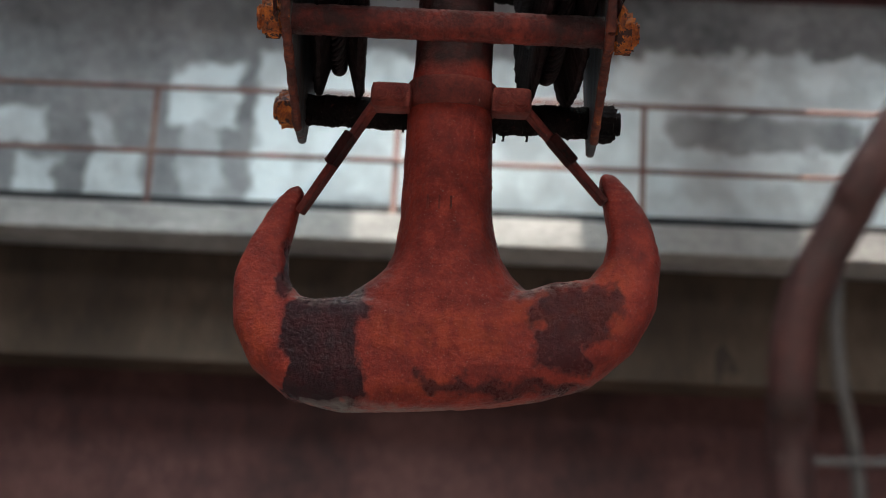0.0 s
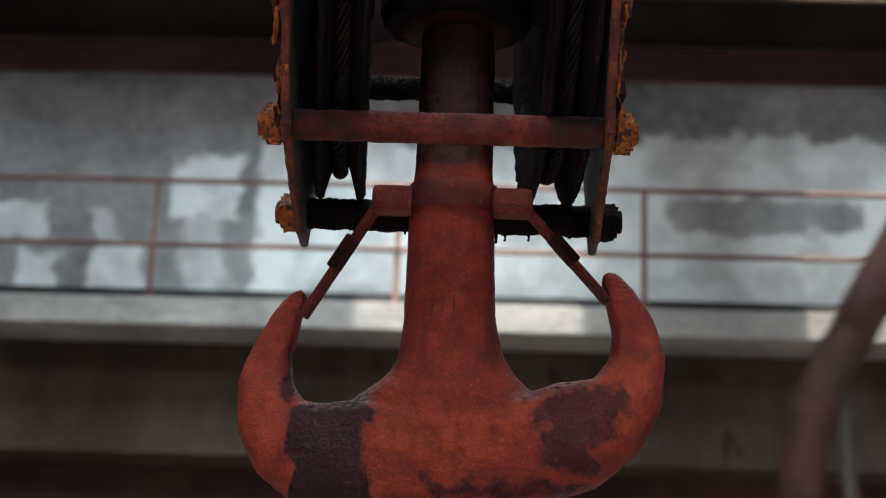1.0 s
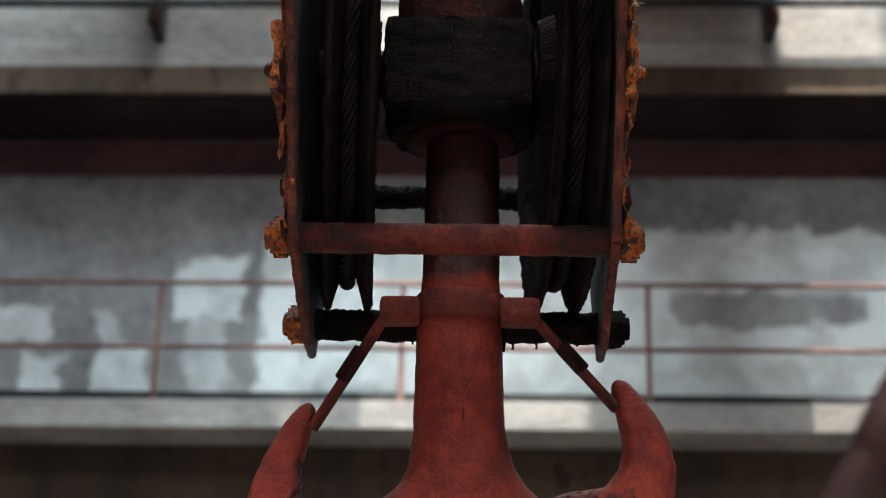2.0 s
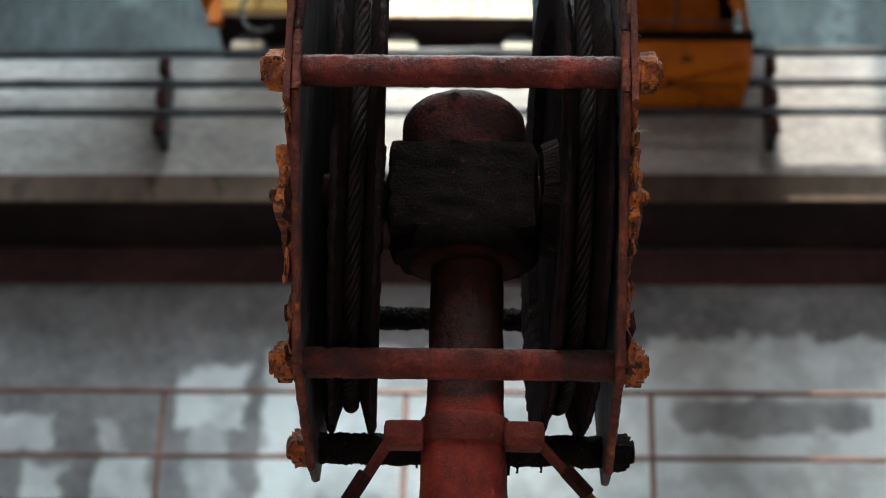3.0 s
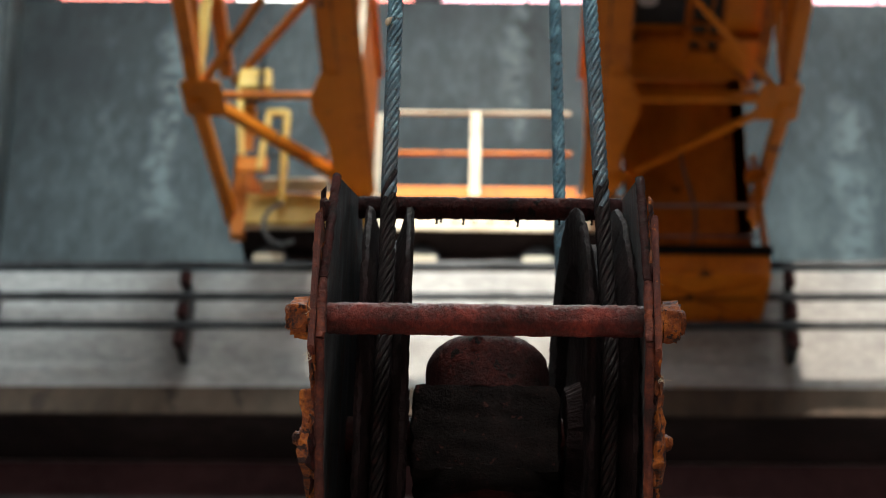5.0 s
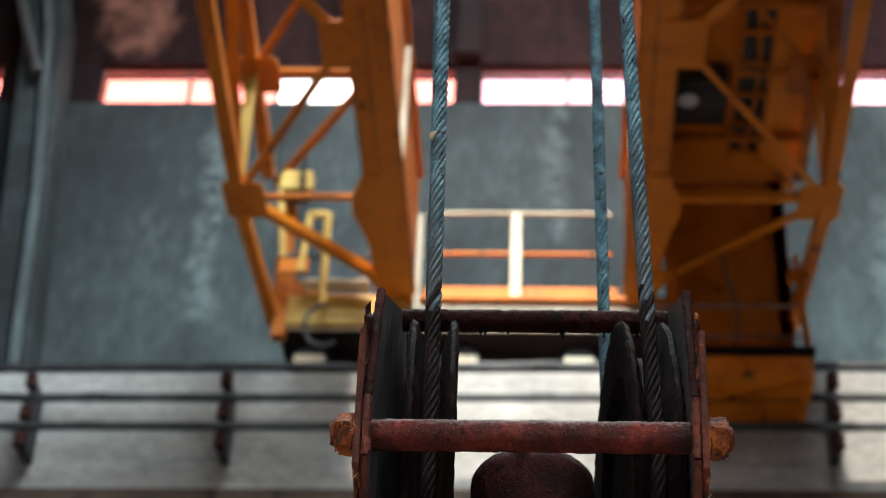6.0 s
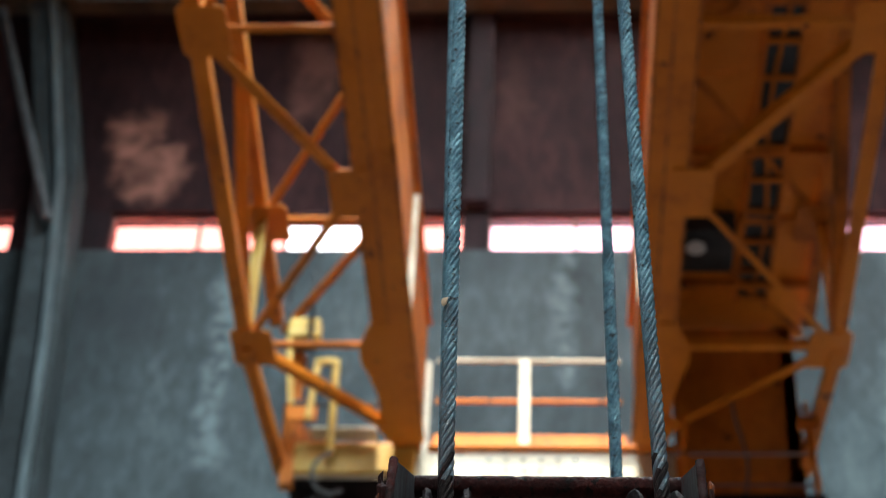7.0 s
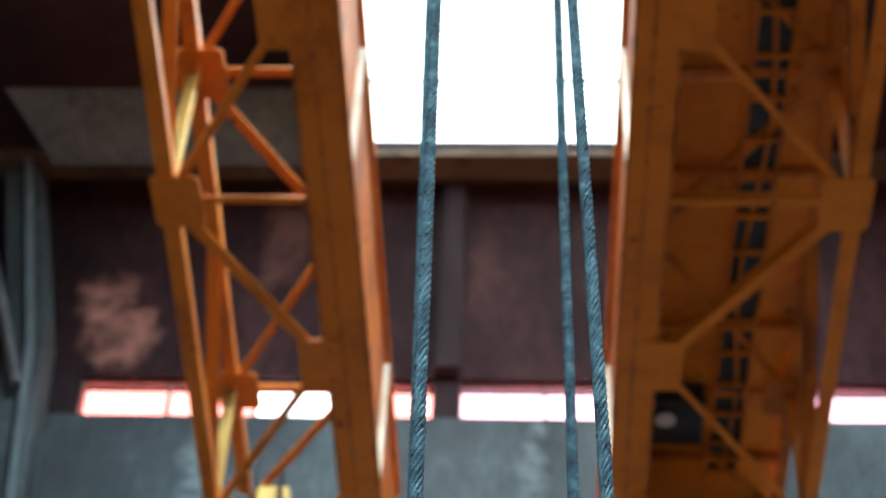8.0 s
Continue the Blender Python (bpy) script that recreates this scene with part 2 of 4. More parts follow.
patch_layer(HOOK_PAINT, [(-0.186, -0.088, -0.72, -0.50, 1.0), (0.128, 0.205, -0.66, -0.55, 0.85), (0.10, 0.17, -0.565, -0.535, 0.7), (0.16, 0.235, -0.62, -0.54, 0.8), (-0.02, 0.235, -0.698, -0.672, 0.8), (-0.205, -0.16, -0.58, -0.50, 0.9)],
            (0.026, 0.006, 0.011), 0.075, 30, 0.008, 40, 0.92, 0.24)
# darker tone on the shank's upper length and down its right side
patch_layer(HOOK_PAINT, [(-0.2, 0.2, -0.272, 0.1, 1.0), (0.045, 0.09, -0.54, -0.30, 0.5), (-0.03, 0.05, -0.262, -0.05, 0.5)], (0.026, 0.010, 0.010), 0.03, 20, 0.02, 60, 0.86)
patch_layer(HOOK_PAINT, [(-0.17, -0.09, -0.575, -0.54, 0.55), (-0.17, 0.20, -0.75, -0.706, 0.8), (0.09, 0.20, -0.545, -0.53, 0.45)], (0.26, 0.25, 0.24), 0.03, 20, 0.012, 60, 0.1, 0.7)


def dust_layer(m, colour, amount, low=0.35, scale=120.0):
    """Pale dust and crust that has settled on the upper sides of a part."""
    nt = m.node_tree
    N, L = nt.nodes, nt.links
    b = N["Principled BSDF"]
    base = b.inputs["Base Color"].links[0].from_socket
    geo, sep, up = N.new("ShaderNodeNewGeometry"), N.new("ShaderNodeSeparateXYZ"), N.new("ShaderNodeMapRange")
    up.inputs[1].default_value, up.inputs[2].default_value, up.inputs[4].default_value = low, 0.95, amount
    L.new(geo.outputs["Normal"], sep.inputs[0])
    L.new(sep.outputs["Z"], up.inputs[0])
    tc, nz, nr = N.new("ShaderNodeTexCoord"), N.new("ShaderNodeTexNoise"), N.new("ShaderNodeMapRange")
    nz.inputs["Scale"].default_value, nz.inputs["Detail"].default_value = scale, 6
    nr.inputs[1].default_value, nr.inputs[2].default_value = 0.38, 0.58
    L.new(tc.outputs["Object"], nz.inputs["Vector"])
    L.new(nz.outputs["Fac"], nr.inputs[0])
    f, mx = N.new("ShaderNodeMath"), N.new("ShaderNodeMix")
    f.operation = "MULTIPLY"
    L.new(up.outputs[0], f.inputs[0])
    L.new(nr.outputs[0], f.inputs[1])
    mx.data_type = "RGBA"
    mx.inputs[7].default_value = (*colour, 1)
    L.new(f.outputs[0], mx.inputs[0])
    L.new(base, mx.inputs[6])
    L.new(mx.outputs[2], b.inputs["Base Color"])
    return m


# neutral grey covers the cyan tint on the rope's lower length
patch_layer(ROPE, [(-3.0, 3.0, 2.7, 3.40, 0.9)], (0.115, 0.125, 0.140), 0.1, 3.0, 0.3, 160, 0.45)
BAR_PAINT = mat("worn_red_bar", (0.024, 0.006, 0.006), (0.115, 0.017, 0.014), (0.30, 0.046, 0.032), 0.42, 0, 150, 20, 1.0, (0.42, 0.18, 0.14), 0.67, gloss=0.3)
patch_layer(BAR_PAINT, [(-0.25, -0.085, -0.30, -0.20, 0.9), (0.11, 0.25, -0.30, -0.20, 0.85), (-0.25, -0.15, 0.0, 0.12, 0.7), (0.15, 0.25, 0.0, 0.12, 0.8), (-0.01, 0.03, 0.0, 0.12, 0.6), (-0.02, 0.06, -0.3, -0.2, 0.4)], (0.022, 0.011, 0.012), 0.08, 16, 0.03, 45, 0.35)
# blue-grey base paints in skylight on the plates; the red spots are paint
PLATE_PAINT = mat("sky_grey_red_plate", (0.020, 0.020, 0.023), (0.070, 0.074, 0.082), (0.18, 0.20, 0.215), 0.55, 0, 130, 22, 0.8, (0.11, 0.030, 0.024), 0.57, 0.25, gloss=0.4)
EDGE_PAINT = mat("rusty_red_edge", (0.035, 0.010, 0.009), (0.12, 0.026, 0.018), (0.30, 0.070, 0.028), 0.7, 0, 150, 22, 0.9, (0.55, 0.15, 0.02), 0.63)

for m, amount in ((HOOK_PAINT, 0.7), (SHEAVE, 0.30), (PLATE_PAINT, 0.3), (BAR_PAINT, 0.55), (RUST, 0.8), (RED_DARK, 0.35), (EDGE_PAINT, 0.4)):
    dust_layer(m, (0.26, 0.20, 0.19), amount)


def glowing(name, colour, strength):
    m = bpy.data.materials.new(name)
    m.use_nodes = True
    nt = m.node_tree
    nt.nodes.clear()
    e, o = nt.nodes.new("ShaderNodeEmission"), nt.nodes.new("ShaderNodeOutputMaterial")
    e.inputs[0].default_value, e.inputs[1].default_value = (*colour, 1), strength
    nt.links.new(e.outputs[0], o.inputs[0])
    return m


def pane_glass(name, colour):
    m = bpy.data.materials.new(name)
    m.use_nodes = True
    nt = m.node_tree
    b = nt.nodes["Principled BSDF"]
    b.inputs["Base Color"].default_value, b.inputs["Roughness"].default_value = (*colour, 1), 0.3
    t, mx = nt.nodes.new("ShaderNodeBsdfTransparent"), nt.nodes.new("ShaderNodeMixShader")
    t.inputs[0].default_value = (*colour, 1)
    mx.inputs[0].default_value = 0.12
    nt.links.new(t.outputs[0], mx.inputs[1])
    nt.links.new(b.outputs[0], mx.inputs[2])
    nt.links.new(mx.outputs[0], nt.nodes["Material Output"].inputs[0])
    return m


MILKY_GLASS = bpy.data.materials.new("milky_skylight_glass")
MILKY_GLASS.use_nodes = True
milk = MILKY_GLASS.node_tree.nodes.new("ShaderNodeBsdfTranslucent")
milk.inputs[0].default_value = (0.88, 0.96, 0.97, 1)
MILKY_GLASS.node_tree.links.new(milk.outputs[0], MILKY_GLASS.node_tree.nodes["Material Output"].inputs[0])
SKY_GLOW = glowing("bright_sky_outside", (1.0, 0.97, 0.98), 3.0)
PINK_GLASS = pane_glass("pink_tinted_pane", (0.95, 0.50, 0.45))
ROSE_GLASS = pane_glass("rose_tinted_pane", (0.95, 0.66, 0.72))


# ---- mesh tools ----
def link(name, bm, material, parent=None, label="", smooth=False):
    me = bpy.data.meshes.new(name)
    bmesh.ops.recalc_face_normals(bm, faces=bm.faces)
    bm.to_mesh(me)
    bm.free()
    me.materials.append(material)
    if smooth:
        for p in me.polygons:
            p.use_smooth = True
        me.set_sharp_from_angle(angle=radians(38))
    ob = new(name, me)
    if parent:
        ob.parent = parent
    return tagged(ob, label) if label else ob


def part(name, bm, material, parent, label="", smooth=False):
    return link(name, bm, material, parent, label, smooth)


def empty(name, m=None):
    ob = new(name)
    if m is not None:
        ob.matrix_world = m
    return ob


def box(x0, x1, y0, y1, z0, z1, bevel=0.0, bm=None):
    bm = bm or bmesh.new()
    r = bmesh.ops.create_cube(bm, size=1.0, matrix=Matrix.LocRotScale(((x0 + x1) / 2, (y0 + y1) / 2, (z0 + z1) / 2), None, (x1 - x0, y1 - y0, z1 - z0)))
    if bevel:
        es = list({e for v in r["verts"] for e in v.link_edges})
        bmesh.ops.bevel(bm, geom=es, offset=bevel, segments=2, profile=0.6, affect="EDGES")
    return bm


def bar(a, b, w, h, bm=None, bevel=0.0):
    """A flat or square bar from a to b, w wide sideways and h high."""
    bm = bm or bmesh.new()
    a, b = Vector(a), Vector(b)
    d = b - a
    q = d.to_track_quat("Y", "Z")
    m = Matrix.LocRotScale((a + b) / 2, q, (w, d.length, h))
    r = bmesh.ops.create_cube(bm, size=1.0, matrix=m)
    if bevel:
        es = list({e for v in r["verts"] for e in v.link_edges})
        bmesh.ops.bevel(bm, geom=es, offset=bevel, segments=1, affect="EDGES")
    return bm


def angle_bar(a, b, w=0.10, t=0.012, bm=None):
    """A rolled angle: a flat flange and an upright leg along one edge."""
    bm = bar(a, b, w, t, bm)
    a, b = Vector(a), Vector(b)
    d = (b - a).normalized()
    side = d.cross(Vector((0, 0, 1)))
    side = side.normalized() if side.length > 0.1 else Vector((1, 0, 0))
    up = side.cross(d)
    off = side * (w / 2 - t / 2) + up * (w / 2)
    return bar(a + off, b + off, t, w, bm)


def rod(a, b, r, n=20, bm=None, r2=None, bevel=0.0):
    bm = bm or bmesh.new()
    a, b = Vector(a), Vector(b)
    d = b - a
    m = Matrix.Translation((a + b) / 2) @ d.to_track_quat("Z", "Y").to_matrix().to_4x4()
    res = bmesh.ops.create_cone(bm, cap_ends=True, segments=n, radius1=r, radius2=r if r2 is None else r2, depth=d.length, matrix=m)
    if bevel:
        es = [e for e in {e for v in res["verts"] for e in v.link_edges} if any(len(f.verts) > 4 for f in e.link_faces)]
        bmesh.ops.bevel(bm, geom=es, offset=bevel, segments=2, affect="EDGES")
    return bm


def sweep(points, radius, n=10, bm=None, caps=True, radii=None):
    """A tube along a line of points."""
    bm = bm or bmesh.new()
    pts = [Vector(p) for p in points]
    rings, up = [], None
    for i, p in enumerate(pts):
        d = (pts[min(i + 1, len(pts) - 1)] - pts[max(i - 1, 0)]).normalized()
        if up is None:
            up = d.orthogonal().normalized()
        up = (up - d * up.dot(d)).normalized()
        side = d.cross(up)
        r = radii[i] if radii else radius
        rings.append([bm.verts.new(p + (up * math.cos(k * 2 * math.pi / n) + side * math.sin(k * 2 * math.pi / n)) * r) for k in range(n)])
    for a, b in zip(rings, rings[1:]):
        for k in range(n):
            bm.faces.new((a[k], a[(k + 1) % n], b[(k + 1) % n], b[k]))
    if caps:
        bm.faces.new(rings[0][::-1])
        bm.faces.new(rings[-1])
    return bm


def lathe(profile, axis="Z", n=64, centre=(0, 0, 0), bm=None):
    """Revolve (along, radius) pairs about an axis; the profile is closed at its ends."""
    bm = bm or bmesh.new()
    rings = []
    for h, r in profile:
        ring = []
        for k in range(n):
            c, s = r * math.cos(2 * math.pi * k / n), r * math.sin(2 * math.pi * k / n)
            v = (h, c, s) if axis == "X" else (c, s, h)
            ring.append(bm.verts.new(Vector(v) + Vector(centre)))
        rings.append(ring)
    for a, b in zip(rings, rings[1:]):
        for k in range(n):
            bm.faces.new((a[k], a[(k + 1) % n], b[(k + 1) % n], b[k]))
    bm.faces.new(rings[0][::-1])
    bm.faces.new(rings[-1])
    return bm


def prism(outline, x0, x1, bevel=0.0):
    """Extrude an outline in (y, z) between two x."""
    bm = bmesh.new()
    f = bm.faces.new([bm.verts.new((x0, y, z)) for y, z in outline])
    r = bmesh.ops.extrude_face_region(bm, geom=[f])
    bmesh.ops.translate(bm, vec=(x1 - x0, 0, 0), verts=[v for v in r["geom"] if isinstance(v, bmesh.types.BMVert)])
    if bevel:
        bmesh.ops.bevel(bm, geom=bm.edges[:], offset=bevel, segments=2, affect="EDGES")
    return bm


def roughen(bm, amount, scale, seed=0.0):
    for v in bm.verts:
        v.co += noise.noise_vector(v.co * scale + Vector((seed, seed * 0.7, -seed))) * amount
    return bm


# ---- the hall ----
def structure(name, bm, material, label, category):
    return tagged(link(name, bm, material), label, category, kind="structure")


XL, XR, YB, ZT = -16.0, 16.0, -20.0, 19.1
# the walkway wall and the runway stand a little out of square with the crane
YAW = Matrix.Translation((0, 12.5, 0)) @ Matrix.Rotation(radians(-1.2), 4, "Z") @ Matrix.Translation((0, -12.5, 0))


def along_wall(ob):
    ob.matrix_world = YAW @ ob.matrix_world
    return ob


structure("floor", box(XL, XR, YB, 13.3, -0.3, 0.0), FLOOR, "dusty dark industrial hall floor", "floor")
wall_low = along_wall(structure("wall_north", box(XL, XR, 12.9, 13.3, 5.15, 9.6), WHITEWASH, "grey wall with large whitewashed patches behind the walkway", "wall"))
along_wall(structure("wall_north_lower", box(XL, XR, 12.95, 13.3, 0.0, 5.15), MAROON, "soiled maroon lower wall under the walkway", "wall"))
# maroon band whose colour also holds the shade cast by the beam above
along_wall(structure("wall_north_shaded", box(XL, XR, 12.86, 12.9, 8.58, 8.91), SHADED_MAROON, "maroon painted band, darkened for the shade of the runway beam", "wall"))
along_wall(structure("wall_brown", box(XL, XR, 12.5, 12.948, 4.98, 5.92), BROWN_WALL, "brown soiled beam under the walkway", "wall"))
# walkway deck and its edge beam
along_wall(structure("walkway", box(XL, XR, 12.0, 12.898, 5.93, 6.17, 0.01), CONCRETE_PALE, "pale worn concrete walkway edge on the wall", "walkway"))
# dark strip added to draw the shadow line over the deck's edge
along_wall(structure("shadow_strip", box(XL, XR, 12.60, 12.63, 6.172, 6.43), DARK_STEEL, "dark strip standing in for the shadow gap above the walkway edge", "kick strip"))
# crane runway beam
bm = box(XL, XR, 12.0, 12.9, 9.20, 10.42, 0.01)
runway = along_wall(structure("runway_beam", bm, CONCRETE_PALE, "pale concrete crane runway beam along the wall", "beam"))
along_wall(structure("runway_lip", box(XL, XR, 11.93, 12.85, 8.93, 9.198, 0.01), BROWN_WALL, "brown soiled lower lip of the runway beam", "beam"))
# thin black sheet added for the shade under the beam
along_wall(structure("soffit_shade", box(XL, XR, 11.95, 12.84, 8.914, 8.928), SHADE_BLACK, "black sheet standing in for the shade under the runway beam", "beam"))
along_wall(structure("crane_rail", box(XL, XR, 12.30, 12.38, 10.42, 10.52, 0.01), DARK_STEEL, "dark steel crane rail on the runway beam", "rail"))
along_wall(structure("runway_top", box(XL, XR, 12.902, 14.5, 9.6, 10.42), CONCRETE_PALE, "concrete ledge behind the runway", "beam"))

# upper wall with its window strip
WZ0, WZ1 = 15.25, 15.84
structure("wall_upper", box(XL, XR, 14.0, 14.3, 10.0, WZ0), WALL_STAINED, "tall grey concrete wall with streaks and stains", "wall")
structure("wall_top", box(XL, XR, 14.0, 14.3, WZ1, 19.09), TOP_WALL, "dark rusty maroon wall above the window strip", "wall")
PIERS = [(-16.0, -12.0), (-6.42, -5.24), (-1.08, -0.78), (5.2, 6.6), (11.0, 16.0)]
for k, (a, b) in enumerate(PIERS):
    structure("wall_pier_%d" % (k + 1), box(a, b, 14.003, 14.297, WZ0, WZ1), ROOF_DARK, "dark pier between two window strips", "wall")
for k, ((_, a), (b, _)) in enumerate(zip(PIERS, PIERS[1:])):
    win = tagged(empty("window_%d" % (k + 1)), "long low window strip with pink tinted panes", "window", kind="structure")
    n = max(2, round((b - a) / 1.05))
    w = (b - a) / n
    fr = bmesh.new()
    for i in range(n + 1):
        box(a + i * w - 0.02, a + i * w + 0.02, 14.10, 14.16, WZ0, WZ1, bm=fr)
    box(a, b, 14.10, 14.16, WZ0, WZ0 + 0.03, bm=fr)
    box(a, b, 14.10, 14.16, WZ1 - 0.03, WZ1, bm=fr)
    part("window_frame", fr, RAIL_RUST, win)
    for i in range(n):
        if k == 1 and i == 2:
            continue
        p = part("pane", box(a + i * w + 0.021, a + (i + 1) * w - 0.021, 14.125, 14.135, WZ0 + 0.031, WZ1 - 0.031), PINK_GLASS if k < 2 else ROSE_GLASS, win)
        p.visible_shadow = False
structure("backdrop", box(XL, XR, 15.0, 15.05, 14.2, 17.0), SKY_GLOW, "bright sky outside the window strip", "sky")
# wall columns
for k, x in enumerate((-1.0, 1.0)):
    col = bar((x * 5.44, 13.72, 10.3), (x * 5.87, 13.72, 16.2), 0.52, 0.5, bevel=0.03)
    bar((x * 5.865, 13.722, 16.1), (x * 6.55, 13.722, 19.3), 0.516, 0.496, col, 0.03)
    structure("wall_column_%d" % (k + 1), col, COLUMN, "grey concrete rib leaning along the wall", "column")
    edge = bar((x * 5.36, 13.42, 10.43), (x * 5.52, 13.42, 13.4), 0.13, 0.10, bevel=0.02)
    bar((x * 5.515, 13.422, 13.35), (x * 5.78, 13.422, 15.9), 0.126, 0.096, edge, 0.02)
    bar((x * 5.775, 13.424, 15.85), (x * 6.40, 13.424, 19.0), 0.122, 0.092, edge, 0.02)
    structure("wall_column_edge_%d" % (k + 1), edge, CONCRETE, "pale narrow arris of the wall rib", "column")
structure("wall_rib", box(-1.08, -0.78, 13.8, 13.999, WZ1 + 0.01, 19.09, 0.02), ROOF_DARK, "dark rusty rib on the upper wall", "column")
tagged(link("brace_pipe", rod((-6.95, 13.3, 18.6), (-5.75, 13.3, 15.1), 0.06, 12), HOSE), "slanting grey pipe on the wall column", "pipe")

# roof with the skylight and a second, unseen opening added behind the camera
bm = bmesh.new()
for x0, x1, y0, y1 in ((XL, XR, 13.3, 14.3), (XL, -2.1, -1.0, 13.3), (3.1, XR, -1.0, 13.3), (XL, XR, -7.5, -1.0), (XL, -7.0, -16.5, -7.5), (7.0, XR, -16.5, -7.5), (XL, XR, YB, -16.5)):
    box(x0, x1, y0, y1, ZT, ZT + 0.10, bm=bm)
structure("ceiling", bm, ROOF_DARK, "dark sooty roof with a bright skylight and an added unseen opening", "ceiling")
bm = bmesh.new()
for y in (0.7, 3.0, 5.3, 7.6, 9.9, 12.3):
    box(-2.1, 3.1, y - 0.03, y + 0.03, ZT + 0.105, ZT + 0.17, bm=bm)
skylight = structure("skylight_bars", bm, HOSE, "thin glazing bars across a milky glazed skylight", "skylight")
for y0, y1 in ((10.0, 12.26), (12.34, 13.3)):
    for i in range(3):
        part("pane", box(-2.1 + i * 1.733 + 0.002, -0.367 + i * 1.733 - 0.002, y0, y1, ZT + 0.11, ZT + 0.118), MILKY_GLASS, skylight)
structure("roof_beam", box(XL, XR, 13.31, 13.75, 18.96, ZT - 0.003, 0.02), BROWN_WALL, "grimy brown concrete beam at the roof's edge", "beam")
bm = bmesh.new()
f = bm.faces.new([bm.verts.new((x, y, z)) for x, y, z in ((-6.0, 13.28, 18.72), (-2.15, 13.28, 18.72), (-2.15, 12.3, 19.06), (-6.5, 12.3, 19.06))])
r = bmesh.ops.extrude_face_region(bm, geom=[f])
bmesh.ops.translate(bm, vec=(0, 0.03, 0.04), verts=[v for v in r["geom"] if isinstance(v, bmesh.types.BMVert)])
structure("eaves_panel", bm, CONCRETE, "streaked grey panel along the eaves", "panel")
# closing walls
structure("wall_west", box(XL - 0.3, XL, YB, 14.3, 0, ZT), CONCRETE, "grey concrete side wall of the hall", "wall")
structure("wall_east", box(XR, XR + 0.3, YB, 14.3, 0, ZT), CONCRETE, "grey concrete side wall of the hall", "wall")
structure("wall_south", box(XL, XR, YB - 0.3, YB, 0, ZT), CONCRETE, "grey concrete end wall of the hall", "wall")

# walkway railing
rail = tagged(along_wall(empty("railing")), "rusty red steel railing along the walkway", "railing", kind="structure")
for z in (7.21, 6.64):
    part("rail", rod((XL, 12.06, z), (XR, 12.06, z), 0.022, 10), RAIL_RUST, rail)
for i in range(-6, 9):
    part("post", box(-2.65 + i * 2.03 - 0.022, -2.65 + i * 2.03 + 0.022, 12.06, 12.09, 6.17, 7.21), RAIL_RUST, rail)

# conductor bars along the runway beam
for z in (10.27, 9.95, 9.66):
    cb = tagged(along_wall(empty("conductor_bar")), "dark steel conductor bar on brackets along the runway beam", "busbar", "conductor bars")
    for i in range(8):
        x = XL + i * 4.0
        part("length", box(x + 0.004, x + 3.996, 11.62, 11.68, z - 0.03, z + 0.03, 0.008), DARK_STEEL, cb)
        part("splice", box(x - 0.12, x + 0.12, 11.60, 11.618, z - 0.025, z + 0.025, 0.004), DARK_STEEL, cb)
for i in range(-7, 9):
    br = tagged(along_wall(empty("bracket", pose(-2.83 + i * 1.78, 0, 0))), "rusty bracket holding the conductor bars", "bracket", "conductor brackets")
    part("arm", box(-0.035, 0.035, 11.72, 11.998, 9.46, 10.16, 0.006), DARK_STEEL, br)
    for z in (10.13, 9.81, 9.52):
        part("insulator", rod((0, 11.66, z - 0.07), (0, 11.66, z + 0.07), 0.055, 12, bevel=0.01), RED_DARK, br)

# ---- the bridge crane ----
GZ, GU = 11.2, 12.62
NODES_OUT, NODES_IN = (10.42, 6.66, 3.0, -0.6), (8.40, 4.98, 1.2, -2.4)
GY0, GY1 = -14.0, 12.1
crane = tagged(empty("bridge_crane"), "orange lattice bridge crane spanning the hall on its runway", "crane")


def node_plate(x, y, z, sx, sy, c=0.35, d=None):
    bm = bmesh.new()
    d = c if d is None else d
    ring = [(-1, -1 + c), (-1 + d, -1), (1 - d, -1), (1, -1 + c), (1, 1 - c), (1 - d, 1), (-1 + d, 1), (-1, 1 - c)]
    f = bm.faces.new([bm.verts.new((x + a * sx, y + b * sy, z)) for a, b in ring])
    r = bmesh.ops.extrude_face_region(bm, geom=[f])
    bmesh.ops.translate(bm, vec=(0, 0, 0.014), verts=[v for v in r["geom"] if isinstance(v, bmesh.types.BMVert)])
    return bm


def flat_plate(outline, z, t=0.014):
    """A flat plate from an outline in (x, y)."""
    bm = bmesh.new()
    f = bm.faces.new([bm.verts.new((x, y, z)) for x, y in outline])
    r = bmesh.ops.extrude_face_region(bm, geom=[f])
    bmesh.ops.translate(bm, vec=(0, 0, t), verts=[v for v in r["geom"] if isinstance(v, bmesh.types.BMVert)])
    return bm


